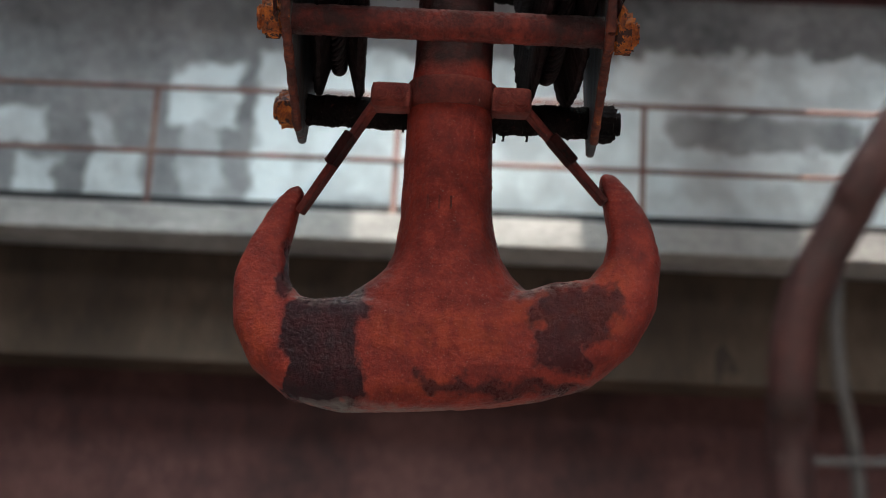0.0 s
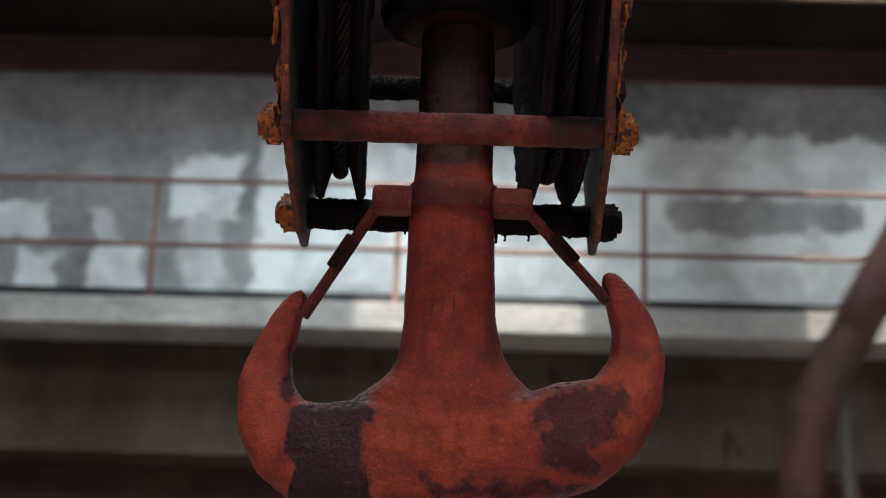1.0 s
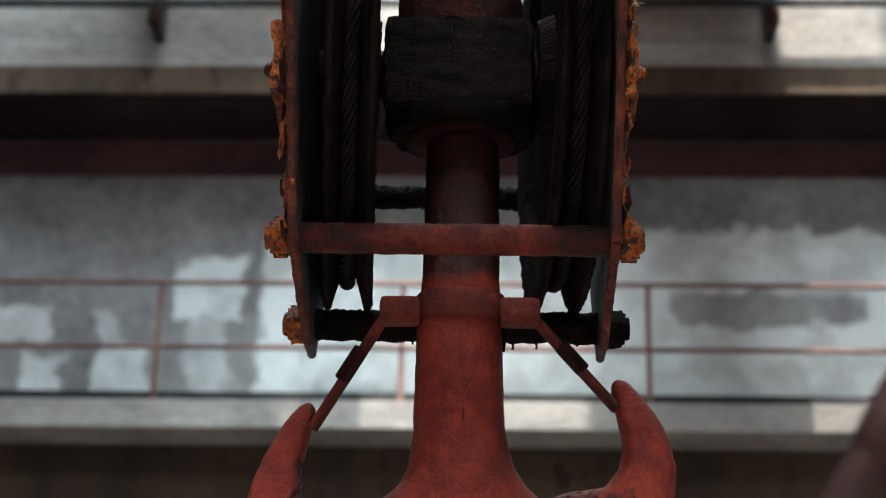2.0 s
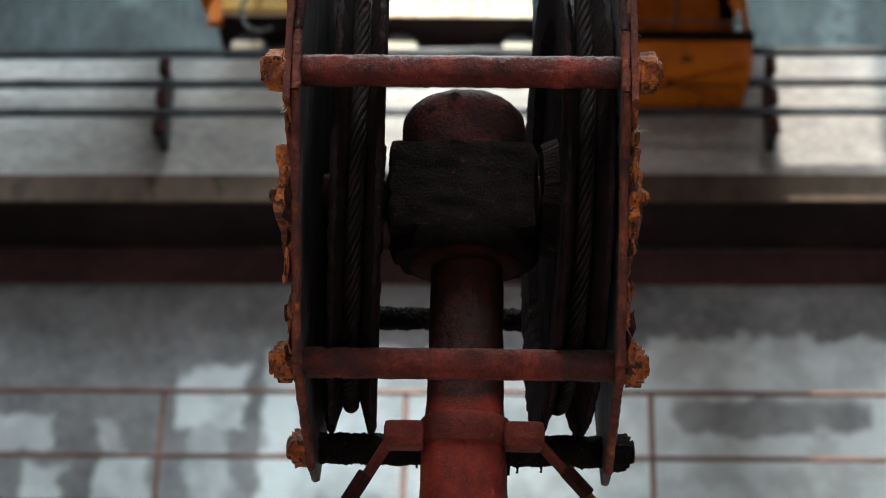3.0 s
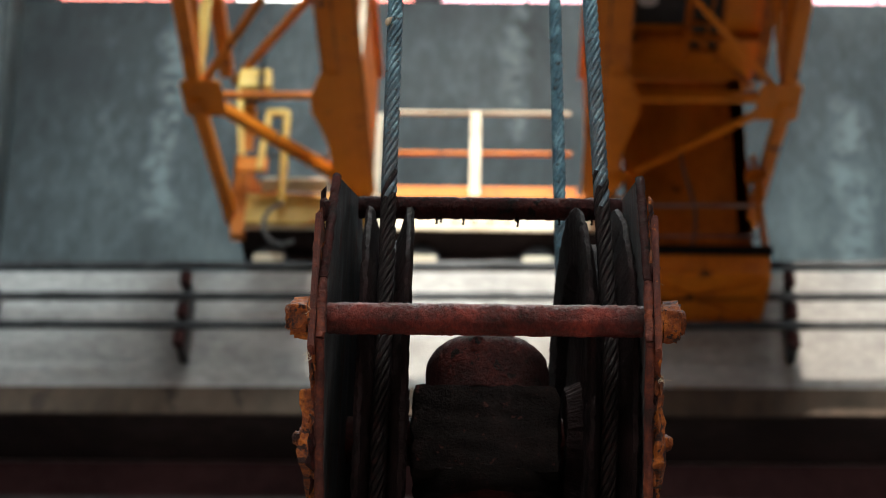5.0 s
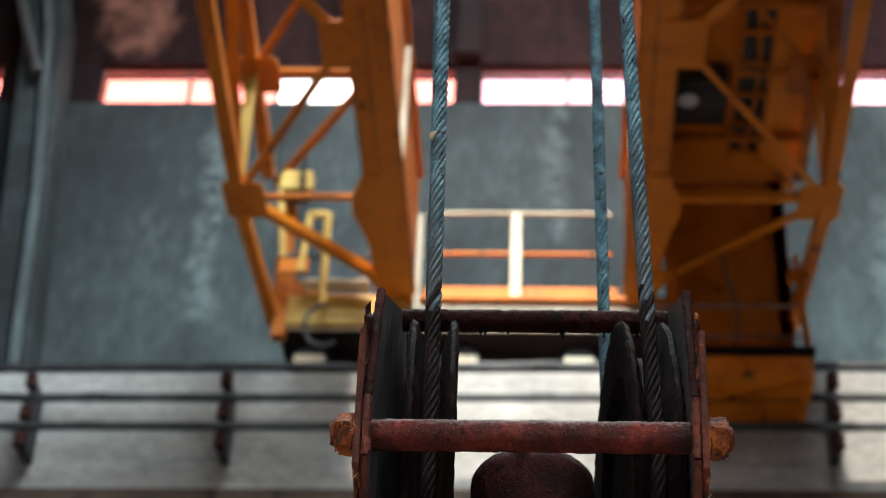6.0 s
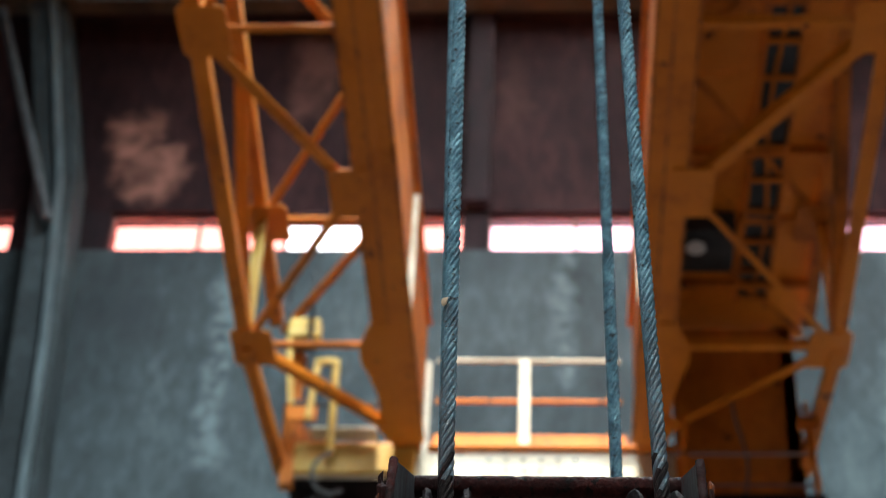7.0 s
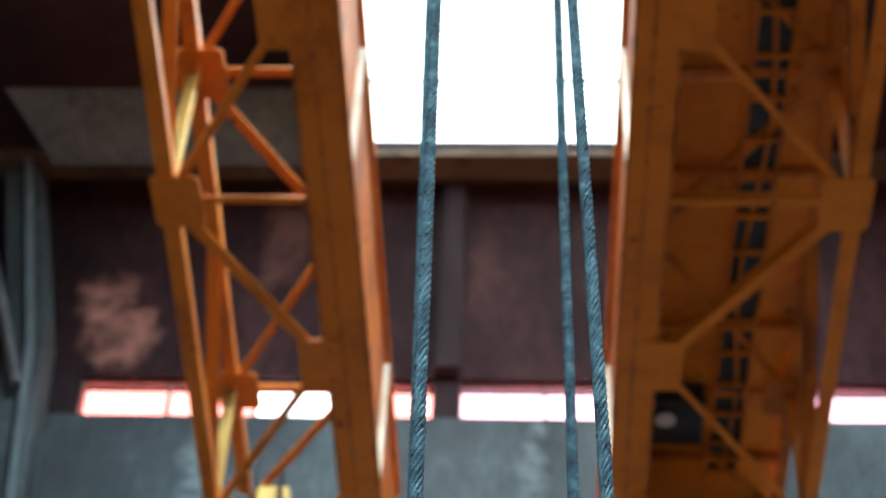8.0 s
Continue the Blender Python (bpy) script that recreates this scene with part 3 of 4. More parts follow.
def half_girder(side, xin, xbox, xout, taper, dark):
    """One girder: a plate girder beside the trolley rail and a lattice beside it, tied by lattices below and above. The lattice narrows a little towards the hall's middle."""
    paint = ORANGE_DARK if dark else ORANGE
    lo, hi = min(xin, xbox), max(xin, xbox)

    def xo(y):
        return xout - side * taper * (NODES_OUT[0] - y)

    # the web's darker orange stands in for shade on its side
    g = part("main_girder", box(lo + 0.05, hi - 0.05, GY0, GY1, GZ + 0.02, GU), ORANGE_DARK, crane)
    part("bottom_flange", box(lo, hi, GY0, GY1 - 0.2, GZ - 0.012, GZ + 0.018, 0.004), ORANGE, g)
    part("top_flange", box(lo, hi, GY0, GY1 - 0.1, GU + 0.002, GU + 0.03, 0.004), ORANGE, g)
    part("flange_seam", box((xin + xbox) / 2 - 0.03, (xin + xbox) / 2 + 0.03, GY0, GY1 - 0.3, GZ - 0.024, GZ - 0.013, 0.003), ORANGE, g)
    for f in (0.04, 0.42, 0.96):
        part("seam", box(lo + f * (hi - lo) - 0.008, lo + f * (hi - lo) + 0.008, GY0, GY1 - 0.3, GZ - 0.030, GZ - 0.0245), SEAM_RUST, g)
    y = 9.95
    while y > -8:
        # cream instead of orange: sunlight on the stiffeners put into their colour
        part("stiffener", box(min(xin + side * 0.05, xin + side * 0.004), max(xin + side * 0.05, xin + side * 0.004), y - 0.012, y + 0.012, GZ + 0.03, GU - 0.1), CREAM, g)
        y -= 3.6
    # rivet rows on the flange
    y = 10.9
    while y > 4.0:
        for f in (0.14, 0.86):
            part("rivet", rod((lo + f * (hi - lo), y, GZ - 0.013), (lo + f * (hi - lo), y, GZ - 0.022), 0.013, 6), ORANGE, g)
        y -= 0.33
    part("outer_chord", angle_bar((xo(GY0), GY0, GZ), (xo(NODES_OUT[0]), NODES_OUT[0], GZ), 0.12, 0.02), ORANGE, crane)
    part("end_chord", bar((xout, NODES_OUT[0], GZ), (xout - side * 0.13, 12.15, GZ - 0.16), 0.11, 0.10), ORANGE, crane)
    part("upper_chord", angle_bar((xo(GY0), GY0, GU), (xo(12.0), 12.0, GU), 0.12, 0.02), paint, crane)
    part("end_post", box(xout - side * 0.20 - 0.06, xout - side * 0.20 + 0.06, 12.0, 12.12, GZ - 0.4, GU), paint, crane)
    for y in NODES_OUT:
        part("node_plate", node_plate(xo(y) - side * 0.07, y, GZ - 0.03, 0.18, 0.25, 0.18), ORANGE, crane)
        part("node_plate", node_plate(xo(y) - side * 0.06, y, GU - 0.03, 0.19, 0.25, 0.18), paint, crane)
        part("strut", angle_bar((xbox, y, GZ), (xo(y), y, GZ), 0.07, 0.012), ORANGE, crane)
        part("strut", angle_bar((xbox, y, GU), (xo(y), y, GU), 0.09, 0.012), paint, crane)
        # left uprights are yellow to paint in the sun that strikes them
        part("upright", angle_bar((xo(y), y - 0.05, GZ), (xo(y), y, GU), 0.11, 0.012), YELLOW if not dark else ORANGE, crane)
    for y in NODES_IN:
        part("node_plate", node_plate(xbox + side * 0.02, y, GZ - 0.033, 0.17, 0.28, 0.10), ORANGE, crane)
    gusset = part("gusset", flat_plate([(xbox + side * u, v) for u, v in ((-0.16, 10.05), (0.0, 10.05), (0.12, 10.38), (0.13, 10.60), (0.07, 10.82), (0.02, 11.10), (0.01, 11.40), (0.07, 11.55), (0.02, 11.75), (-0.16, 11.75))], GZ - 0.034), ORANGE, crane)
    for yy in (10.25, 10.42, 10.60, 10.78):
        for u in (-0.10, -0.02, 0.05):
            part("rivet", rod((xbox + side * u, yy, GZ - 0.034), (xbox + side * u, yy, GZ - 0.044), 0.013, 6), ORANGE, gusset)
    zig = [v for pair in zip(NODES_OUT, NODES_IN) for v in pair]
    for k in range(len(zig) - 1):
        a = (xo(zig[k]), zig[k], GZ) if k % 2 == 0 else (xbox, zig[k], GZ)
        b = (xbox, zig[k + 1], GZ) if k % 2 == 0 else (xo(zig[k + 1]), zig[k + 1], GZ)
        part("lower_brace", angle_bar(a, b, 0.055 if k % 2 == 0 else 0.10, 0.012), ORANGE, crane)
        a2, b2 = (a[0], a[1], GU), (b[0], b[1], GU)
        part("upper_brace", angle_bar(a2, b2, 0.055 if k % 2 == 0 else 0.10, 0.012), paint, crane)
        if k % 2 == 0:
            part("side_brace", angle_bar((xo(zig[k]), zig[k] - 0.1, GZ), (xo(zig[k + 1]), zig[k + 1], GU), 0.11, 0.012), paint, crane)
    part("lower_brace", angle_bar((xout, NODES_OUT[0], GZ), (xbox, 11.55, GZ - 0.06), 0.085, 0.012), ORANGE, crane)
    part("upper_brace", angle_bar((xout, NODES_OUT[0] + 1.7, GU), (xbox, NODES_OUT[0], GU), 0.06, 0.012), ORANGE_DARK, crane)
    # gusset at the girder's end
    bm = bmesh.new()
    f = bm.faces.new([bm.verts.new((xout - side * u, 12.10, v)) for u, v in ((0.10, 10.95), (0.10, 11.75), (0.20, 11.75), (0.32, 11.48), (0.62, 11.28), (0.62, 10.95))])
    r = bmesh.ops.extrude_face_region(bm, geom=[f])
    bmesh.ops.translate(bm, vec=(0, 0.014, 0), verts=[v for v in r["geom"] if isinstance(v, bmesh.types.BMVert)])
    part("end_gusset", bm, ORANGE_DARK, crane)
    return g


left_girder = half_girder(-1, -1.21, -1.57, -2.69, 0.034, False)
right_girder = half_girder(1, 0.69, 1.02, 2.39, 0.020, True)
part("trolley_rail", box(-1.38, -1.30, GY0, 12.0, GU, GU + 0.09, 0.01), DARK_STEEL, left_girder)
part("trolley_rail", box(0.82, 0.90, GY0, 12.0, GU, GU + 0.09, 0.01), DARK_STEEL, right_girder)
# walkway plates and cable ladder over the second girder's lattice
y = 12.2
while y > -6:
    part("deck_plate", box(0.93, 1.679, y - 1.817, y, GU + 0.03, GU + 0.05, 0.006), ORANGE, crane)
    part("deck_plate", box(1.68, 2.36, y - 1.817, y, GU + 0.03, GU + 0.05, 0.006), ORANGE, crane)
    part("deck_beam", bar((1.05, y - 0.9, GU - 0.02), (2.36, y - 0.9, GU - 0.02), 0.05, 0.09), ORANGE_DARK, crane)
    y -= 1.82
ladder = part("cable_ladder", box(1.68, 1.71, -6.0, 11.6, GU - 0.05, GU + 0.02), ORANGE_DARK, crane)
part("ladder_side", box(1.97, 2.00, -6.0, 11.6, GU - 0.05, GU + 0.02), ORANGE_DARK, ladder)
y = 11.5
while y > -1:
    part("rung", box(1.71, 1.97, y - 0.02, y + 0.02, GU - 0.06, GU - 0.02), ORANGE_DARK, ladder)
    y -= 0.42
part("grating", box(1.715, 1.965, -1.0, 11.5, GU - 0.005, GU + 0.015), DARK_STEEL, ladder, "dark dirty grating")
part("cable", sweep([(1.84 + 0.05 * math.sin(k * 0.9), 11.5 - k * 0.5, GU - 0.03 + 0.01 * math.sin(k * 2.1)) for k in range(26)], 0.02, 8), ORANGE_DARK, ladder)
flood = part("floodlight", box(1.10, 1.60, 10.25, 10.85, GU - 0.26, GU - 0.02, 0.03), DARK_STEEL, crane, "black floodlight housing")
part("lens", lathe([(0, 0.09), (0.02, 0.085), (0.035, 0.05), (0.04, 0.005)], "Z", 20, (1.25, 10.45, GU - 0.30)), WHITE_GLASS, flood, "white lamp glass", True)

# end carriage on the rail
carriage = part("end_carriage", box(-2.5, 2.25, 12.14, 12.62, 10.94, 11.27, 0.02), CREAM, crane, "pale cream end carriage beam")
part("top_plate", box(-2.5, 2.25, 12.08, 12.68, 11.272, 11.31, 0.006), ORANGE, carriage)
# lower plate coloured black for the shadow band under the carriage
part("lower_plate", box(-2.5, 2.25, 12.09, 12.68, 10.905, 10.938, 0.006), SHADE_BLACK, carriage, "lower plate painted black as shade")
part("lower_edge", box(-2.5, 2.25, 12.06, 12.088, 10.905, 10.938, 0.004), CREAM, carriage)
# added black sheet: the shaded gap between carriage and runway
part("wheel_gap_shade", box(-2.45, 2.2, 12.50, 12.54, 10.54, 10.903), SHADE_BLACK, carriage, "black sheet standing in for the shaded gap behind the wheels")
for i in range(6):
    for z in (11.05, 11.16):
        part("rivet", rod((-0.62 + i * 0.16, 12.145, z), (-0.62 + i * 0.16, 12.125, z), 0.018, 8), DARK_STEEL, carriage)
for x in (-2.2, -0.78, 0.30, 1.6):
    wh = part("wheel", rod((x, 12.24, 10.69), (x, 12.44, 10.69), 0.165, 24, bevel=0.01), DARK_STEEL, carriage)
    part("axle_box", box(x - 0.14, x + 0.14, 12.15, 12.22, 10.58, 10.69, 0.015), CREAM, wh)
part("end_plate", box(-2.46, -1.30, 12.02, 12.10, 10.94, 11.26, 0.01), YELLOW, carriage, "yellow painted plate")
# railing on the carriage
er = part("end_railing", rod((-1.15, 12.16, 12.32), (0.62, 12.16, 12.32), 0.022, 10), CREAM, crane)
part("middle_rail", rod((-1.15, 12.16, 11.84), (0.62, 12.16, 11.84), 0.022, 10), ORANGE, er)
part("toe_plate", box(-1.15, 0.66, 12.13, 12.15, 11.32, 11.44), ORANGE, er)
part("rail_post", box(-0.35, -0.25, 12.12, 12.15, 11.3, 12.32, 0.006), CREAM, er)
part("rail_post", box(-1.245, -1.19, 12.0, 12.04, 10.53, 12.2, 0.006), CREAM, er)
# cage panel under the second girder
cage = part("cage", box(1.30, 2.27, 11.2, 11.22, 9.945, 10.12, 0.004), ORANGE, crane, "orange braced cage platform")
part("cage_side", box(2.25, 2.27, 11.222, 12.0, 9.945, 10.12), ORANGE, cage)
part("cage_side", box(1.30, 1.32, 11.222, 12.0, 9.945, 10.12), ORANGE, cage)
part("cage_floor", box(1.30, 2.27, 11.2, 12.0, 9.92, 9.942, 0.003), ORANGE, cage)
part("cage_brace", bar((1.34, 11.34, 9.908), (2.20, 11.94, 9.908), 0.04, 0.02), ORANGE_DARK, cage)
part("cage_brace", bar((1.34, 11.66, 9.884), (2.22, 11.24, 9.884), 0.04, 0.02), ORANGE_DARK, cage)
for x in (1.325, 2.245):
    part("cage_edge", box(x - 0.025, x + 0.025, 11.205, 11.995, 9.89, 9.918, 0.004), ORANGE, cage)
part("cage_edge", box(1.36, 2.21, 11.95, 11.995, 9.89, 9.918, 0.004), ORANGE, cage)
part("cage_rim", box(1.22, 2.30, 11.16, 11.26, 10.13, 10.20, 0.008), GREASE, cage, "black grimy rim")
part("cage_rail", rod((1.0, 11.25, 10.66), (2.22, 11.25, 10.67), 0.02, 8), RAIL_RUST, cage)
part("cage_rail", rod((1.05, 11.28, 10.36), (2.22, 11.28, 10.37), 0.014, 8), RAIL_RUST, cage)
for x, lean in ((1.12, 0.0), (2.25, -0.05)):
    part("cage_post", bar((x, 11.25, 10.18), (x + lean, 11.25, 11.20), 0.05, 0.05), ORANGE, cage)
part("cage_bracket", box(2.12, 2.30, 11.20, 11.30, 10.93, 11.03, 0.01), ORANGE_DARK, cage)
part("cage_cable", sweep([(1.62 + 0.05 * math.sin(k * 0.6), 11.32, 10.25 + k * 0.13) for k in range(9)], 0.014, 6), HOSE, cage)
part("cage_back", box(1.10, 2.26, 12.0, 12.05, 10.25, 12.6), ORANGE_DARK, crane)

# chain hoist and yellow fittings at the first girder's end
hoist = tagged(empty("chain_hoist"), "yellow chain hoist with dark chains by the girder end", "hoist")
part("body", box(-2.58, -2.26, 11.70, 11.86, 12.27, 12.50, 0.03), YELLOW, hoist)
part("motor", rod((-2.55, 11.78, 12.20), (-2.30, 11.78, 12.20), 0.055, 16, bevel=0.01), DARK_STEEL, hoist)
for x, z0, z1 in ((-2.58, 12.46, 12.98), (-2.34, 11.85, 13.02)):
    bm = bmesh.new()
    k, z = 0, z0
    while z < z1:
        u = 0.5 * math.pi * (k % 2)
        w = Vector((math.cos(u), math.sin(u), 0)) * 0.028
        c = Vector((x, 11.66, z))
        sweep([c + w * math.cos(v) + Vector((0, 0, 0.052 * math.sin(v))) for v in [j * 2 * math.pi / 10 for j in range(11)]], 0.011, 5, bm)
        z += 0.082
        k += 1
    part("chain", bm, DARK_STEEL, hoist)
for a, b in (((-2.55, 11.75, 12.26), (-2.47, 11.75, 11.50)), ((-2.24, 11.72, 12.00), (-2.29, 11.72, 11.32)), ((-2.24, 11.72, 11.98), (-2.08, 11.72, 11.98))):
    part("yellow_post", bar(a, b, 0.055, 0.055), YELLOW, hoist)
part("stand_post", rod((-2.08, 11.75, 12.02), (-2.06, 11.75, 10.96), 0.036, 12, bevel=0.006), YELLOW, hoist, "pale yellow tubular post")
part("bracket_plate", box(-2.50, -2.22, 11.74, 11.78, 11.33, 11.49, 0.01), ORANGE, hoist)
part("cross_tie", bar((-2.45, 11.80, 11.56), (-1.60, 11.80, 11.56), 0.04, 0.04), DARK_STEEL, hoist)
part("ledge", box(-2.28, -1.66, 11.80, 12.0, 11.275, 11.30, 0.006), CREAM, hoist)
part("hose", sweep([(-2.02 + 0.18 * math.cos(u), 11.7, 10.72 + 0.22 * math.sin(u)) for u in [1.6 + k * 0.25 for k in range(16)]], 0.022, 8), HOSE, hoist)

# hoist trolley high over the hook
trolley = tagged(empty("hoist_trolley"), "dark hoist trolley on the crane girders", "trolley")
part("frame", box(-1.42, 0.95, -1.1, 1.1, GU + 0.10, GU + 0.4, 0.02), ORANGE_DARK, trolley)
part("drum", rod((-1.0, 0, GU + 0.85), (0.6, 0, GU + 0.85), 0.42, 40), DARK_STEEL, trolley)

# ---- the hook block ----
block = tagged(empty("hook_block", pose(0, 0, 2.75, 6, 0, 0)), "rusty red twin-sheave hook block with a double ramshorn hook", "hook block")
SC = 0.037
PLATE = [(-0.285, 0.300), (-0.372, 0.110), (-0.374, 0.030), (-0.215, -0.262), (0.030, -0.338), (0.105, -0.342), (0.368, -0.070), (0.372, 0.020), (0.070, 0.415), (0.010, 0.425)]


def hex_nut(x, y, z, side, r=0.0265, t=0.026):
    """A crusted nut on a stub of thread."""
    bm = rod((x, y, z), (x + side * t, y, z), r, 6, bevel=0.004)
    rod((x + side * (t - 0.001), y, z), (x + side * (t + 0.006), y, z), r * 0.6, 14, bm, bevel=0.002)
    bmesh.ops.rotate(bm, cent=(x, y, z), matrix=Matrix.Rotation(0.35, 3, "X"), verts=bm.verts)
    bmesh.ops.subdivide_edges(bm, edges=[e for e in bm.edges if e.calc_length() > 0.012], cuts=4, use_grid_fill=True)
    roughen(bm, 0.0022, 60, y * 9 + side)
    return roughen(bm, 0.0016, 260, y * 5 + side)


plates = {}
for side in (-1, 1):
    bm = prism(PLATE, side * 0.193, side * 0.204, 0.0025)
    pl = plates[side] = part("side_plate", bm, PLATE_PAINT, block, "rust-edged steel side plate")
    fe = PLATE[:5]
    for (ya, za), (yb, zb) in zip(fe, fe[1:]):
        d = Vector((0, yb - ya, zb - za)).normalized()
        nrm = Vector((0, d.z, -d.y)) * -1.0
        nrm = nrm if nrm.y < 0 or (abs(nrm.y) < 0.3 and nrm.z < 0) else -nrm
        a, b2 = Vector((side * 0.1985, ya, za)) + nrm * 0.0005, Vector((side * 0.1985, yb, zb)) + nrm * 0.0005
        n = 60
        q = bmesh.new()
        sweep([a.lerp(b2, k / n) for k in range(n + 1)], 0.0059, 10, q)
        roughen(q, 0.0014, 90, ya * 7 + side)
        roughen(q, 0.0012, 330, ya * 5 + side)
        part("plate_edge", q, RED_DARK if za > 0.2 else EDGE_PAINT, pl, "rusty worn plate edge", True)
    bm = prism([(-0.380, 0.20), (-0.384, 0.015), (-0.30, -0.02), (0.05, -0.05), (0.05, 0.12), (-0.28, 0.20)], side * 0.2045, side * 0.2125, 0.002)
    part("doubler_plate", bm, EDGE_PAINT, pl, "rusty red doubler plate")
    # keeper plate and greased axle end
    ko = 0.244 if side < 0 else 0.234
    bm = box(min(side * 0.2125, side * ko), max(side * 0.2125, side * ko), -0.15, 0.11, SC - 0.085, SC + 0.020, 0.006)
    bmesh.ops.subdivide_edges(bm, edges=[e for e in bm.edges if e.calc_length() > 0.02], cuts=7, use_grid_fill=True)
    roughen(bm, 0.006, 45, side)
    roughen(bm, 0.003, 140, side + 3)
    k = part("axle_keeper", bm, RUST, pl, "thick flaking orange rust")
    for yy in (-0.09, 0.07):
        part("keeper_bolt", hex_nut(side * (ko - 0.002), yy, SC - 0.03, side, 0.016, 0.010), RUST, k)
    # flakes of rust along the edges
    rnd = random.Random(7 + side)
    for i in range(44):
        f = rnd.random()
        z = 0.24 - 0.50 * f
        y = -0.30 - 0.07 * min(1, max(0, (0.36 - z) / 0.25)) + max(0, (0.03 - z)) * 0.55
        s = 0.004 + 0.008 * rnd.random()
        bm = bmesh.new()
        bmesh.ops.create_icosphere(bm, subdivisions=1, radius=s, matrix=Matrix.LocRotScale((side * (0.205 + 0.006 * rnd.random()), y, z), None, (0.45, 1, 1.9)))
        roughen(bm, s * 0.8, 120, i)
        part("rust_flake", bm, RUST if rnd.random() < 0.6 else RED_DARK, pl)

# pale fibres caught on the plate edges
rnd = random.Random(11)
for side, y, z in ((-1, -0.376, 0.005), (1, -0.378, -0.02), (-1, -0.30, 0.26), (1, -0.34, 0.115), (-1, -0.375, 0.06)):
    bm = bmesh.new()
    for i in range(9):
        p = Vector((side * 0.209, y - 0.004, z)) + Vector((rnd.uniform(-1, 1), rnd.uniform(-1, 1), rnd.uniform(-1, 1))) * 0.003
        d = Vector((side * rnd.uniform(0.2, 1), rnd.uniform(-0.6, 0.2), rnd.uniform(-1, 1))) * rnd.uniform(0.004, 0.013)
        sweep([p, p + d * 0.5 + Vector((0, 0, rnd.uniform(-0.003, 0.003))), p + d], 0.0003, 4, bm)
    part("fibre_tuft", bm, CREAM, plates[side], "pale fibre tuft")

BARS = [("cross_bar", -0.347, 0.069, 0.0195, BAR_PAINT), ("cross_bar", -0.174, -0.251, 0.0195, BAR_PAINT), ("cross_bar", 0.338, -0.030, 0.017, GREASE), ("cross_bar", -0.002, 0.402, 0.0165, RED_DARK), ("cross_bar", 0.078, -0.300, 0.021, GREASE)]
for name, y, z, r, m in BARS:
    bm = bmesh.new()
    pts = [(-0.193 + 0.386 * k / 240, y, z) for k in range(241)]
    sweep(pts, r, 28, bm)
    roughen(bm, 0.0030 if m is GREASE else 0.0010, 55, y * 10)
    roughen(bm, 0.0026 if m is GREASE else 0.0010, 190, y * 7 + 2)
    roughen(bm, 0.0022 if m is GREASE else 0.0012, 420, y * 5 + 4)
    b = part(name, bm, m, block, {"cross_bar": "round worn red cross bar"}[name] if m is BAR_PAINT else "round bar caked with black grease", True)
    if abs(y) > 0.05 and y < 0.3:
        for side in (-1, 1):
            part("nut", hex_nut(side * 0.2125 if z > -0.1 else side * 0.2045, y, z, side), RUST if (side < 0 or z > -0.28) else GREASE, b, "orange rusted hexagon nut")

# grease drips under the upper and lower middle bars
rnd = random.Random(3)
for k in range(16):
    y, z, r = (-0.002, 0.402, 0.0165) if k < 9 else (0.078, -0.300, 0.021)
    x = rnd.uniform(-0.15, 0.15)
    h = 0.004 + 0.010 * rnd.random()
    part("grease_drip", sweep([(x, y, z - r + 0.003), (x + 0.001, y, z - r - h * 0.6), (x, y, z - r - h)], 0.002, 6, radii=[0.0035, 0.0012, 0.0022]), GREASE, block)

# sheaves on their axle
SHEAVE_PROFILE = [(-0.034, 0.030), (-0.034, 0.075), (-0.013, 0.085), (-0.013, 0.235), (-0.028, 0.250), (-0.0325, 0.300), (-0.0325, 0.321), (-0.029, 0.3265), (-0.0235, 0.324), (-0.0140, 0.288), (-0.0105, 0.279), (0, 0.2755)]
SHEAVE_PROFILE = SHEAVE_PROFILE + [(-a, r) for a, r in SHEAVE_PROFILE[-2::-1]]
SHEAVE_X = (-0.145, 0.139)
for x in SHEAVE_X:
    bm = lathe(SHEAVE_PROFILE, "X", 300, (x, 0, SC))
    roughen(bm, 0.0016, 45, x * 20)
    roughen(bm, 0.0020, 130, x * 11)
    roughen(bm, 0.0016, 330, x * 5)
    bmesh.ops.rotate(bm, cent=(x, 0, SC), matrix=Matrix.Rotation(radians(3.5), 3, "Z"), verts=bm.verts)
    part("sheave", bm, SHEAVE, block, "dark greasy grooved rope sheave", True)
part("axle", rod((-0.215, 0, SC), (0.215, 0, SC), 0.034, 32), RED_DARK, block)
# crosshead, thrust ring, nut
bm = box(-0.100, 0.100, -0.085, 0.085, -0.035, 0.092, 0.012)
lathe([(-0.058, 0.070), (-0.056, 0.094), (-0.046, 0.100), (-0.030, 0.102)], "Z", 48, (0.004, 0, 0), bm)
bmesh.ops.subdivide_edges(bm, edges=[e for e in bm.edges if e.calc_length() > 0.05], cuts=14, use_grid_fill=True)
roughen(bm, 0.0050, 55, 3)
roughen(bm, 0.0018, 170, 8)
part("crosshead", bm, GREASE, block, "crosshead caked in black grease", True)
part("thrust_ring", lathe([(-0.066, 0.052), (-0.066, 0.072), (-0.063, 0.076), (-0.055, 0.077)], "Z", 48, (0.004, 0, 0)), RED_DARK, block, "", True)
bm = lathe([(0.088, 0.080), (0.088, 0.086), (0.120, 0.0865), (0.140, 0.0865), (0.153, 0.084), (0.164, 0.078), (0.173, 0.068), (0.180, 0.052), (0.184, 0.030), (0.185, 0.004)], "Z", 96, (0.0, 0, 0))
roughen(bm, 0.0022, 60, 5)
roughen(bm, 0.0014, 220, 6)
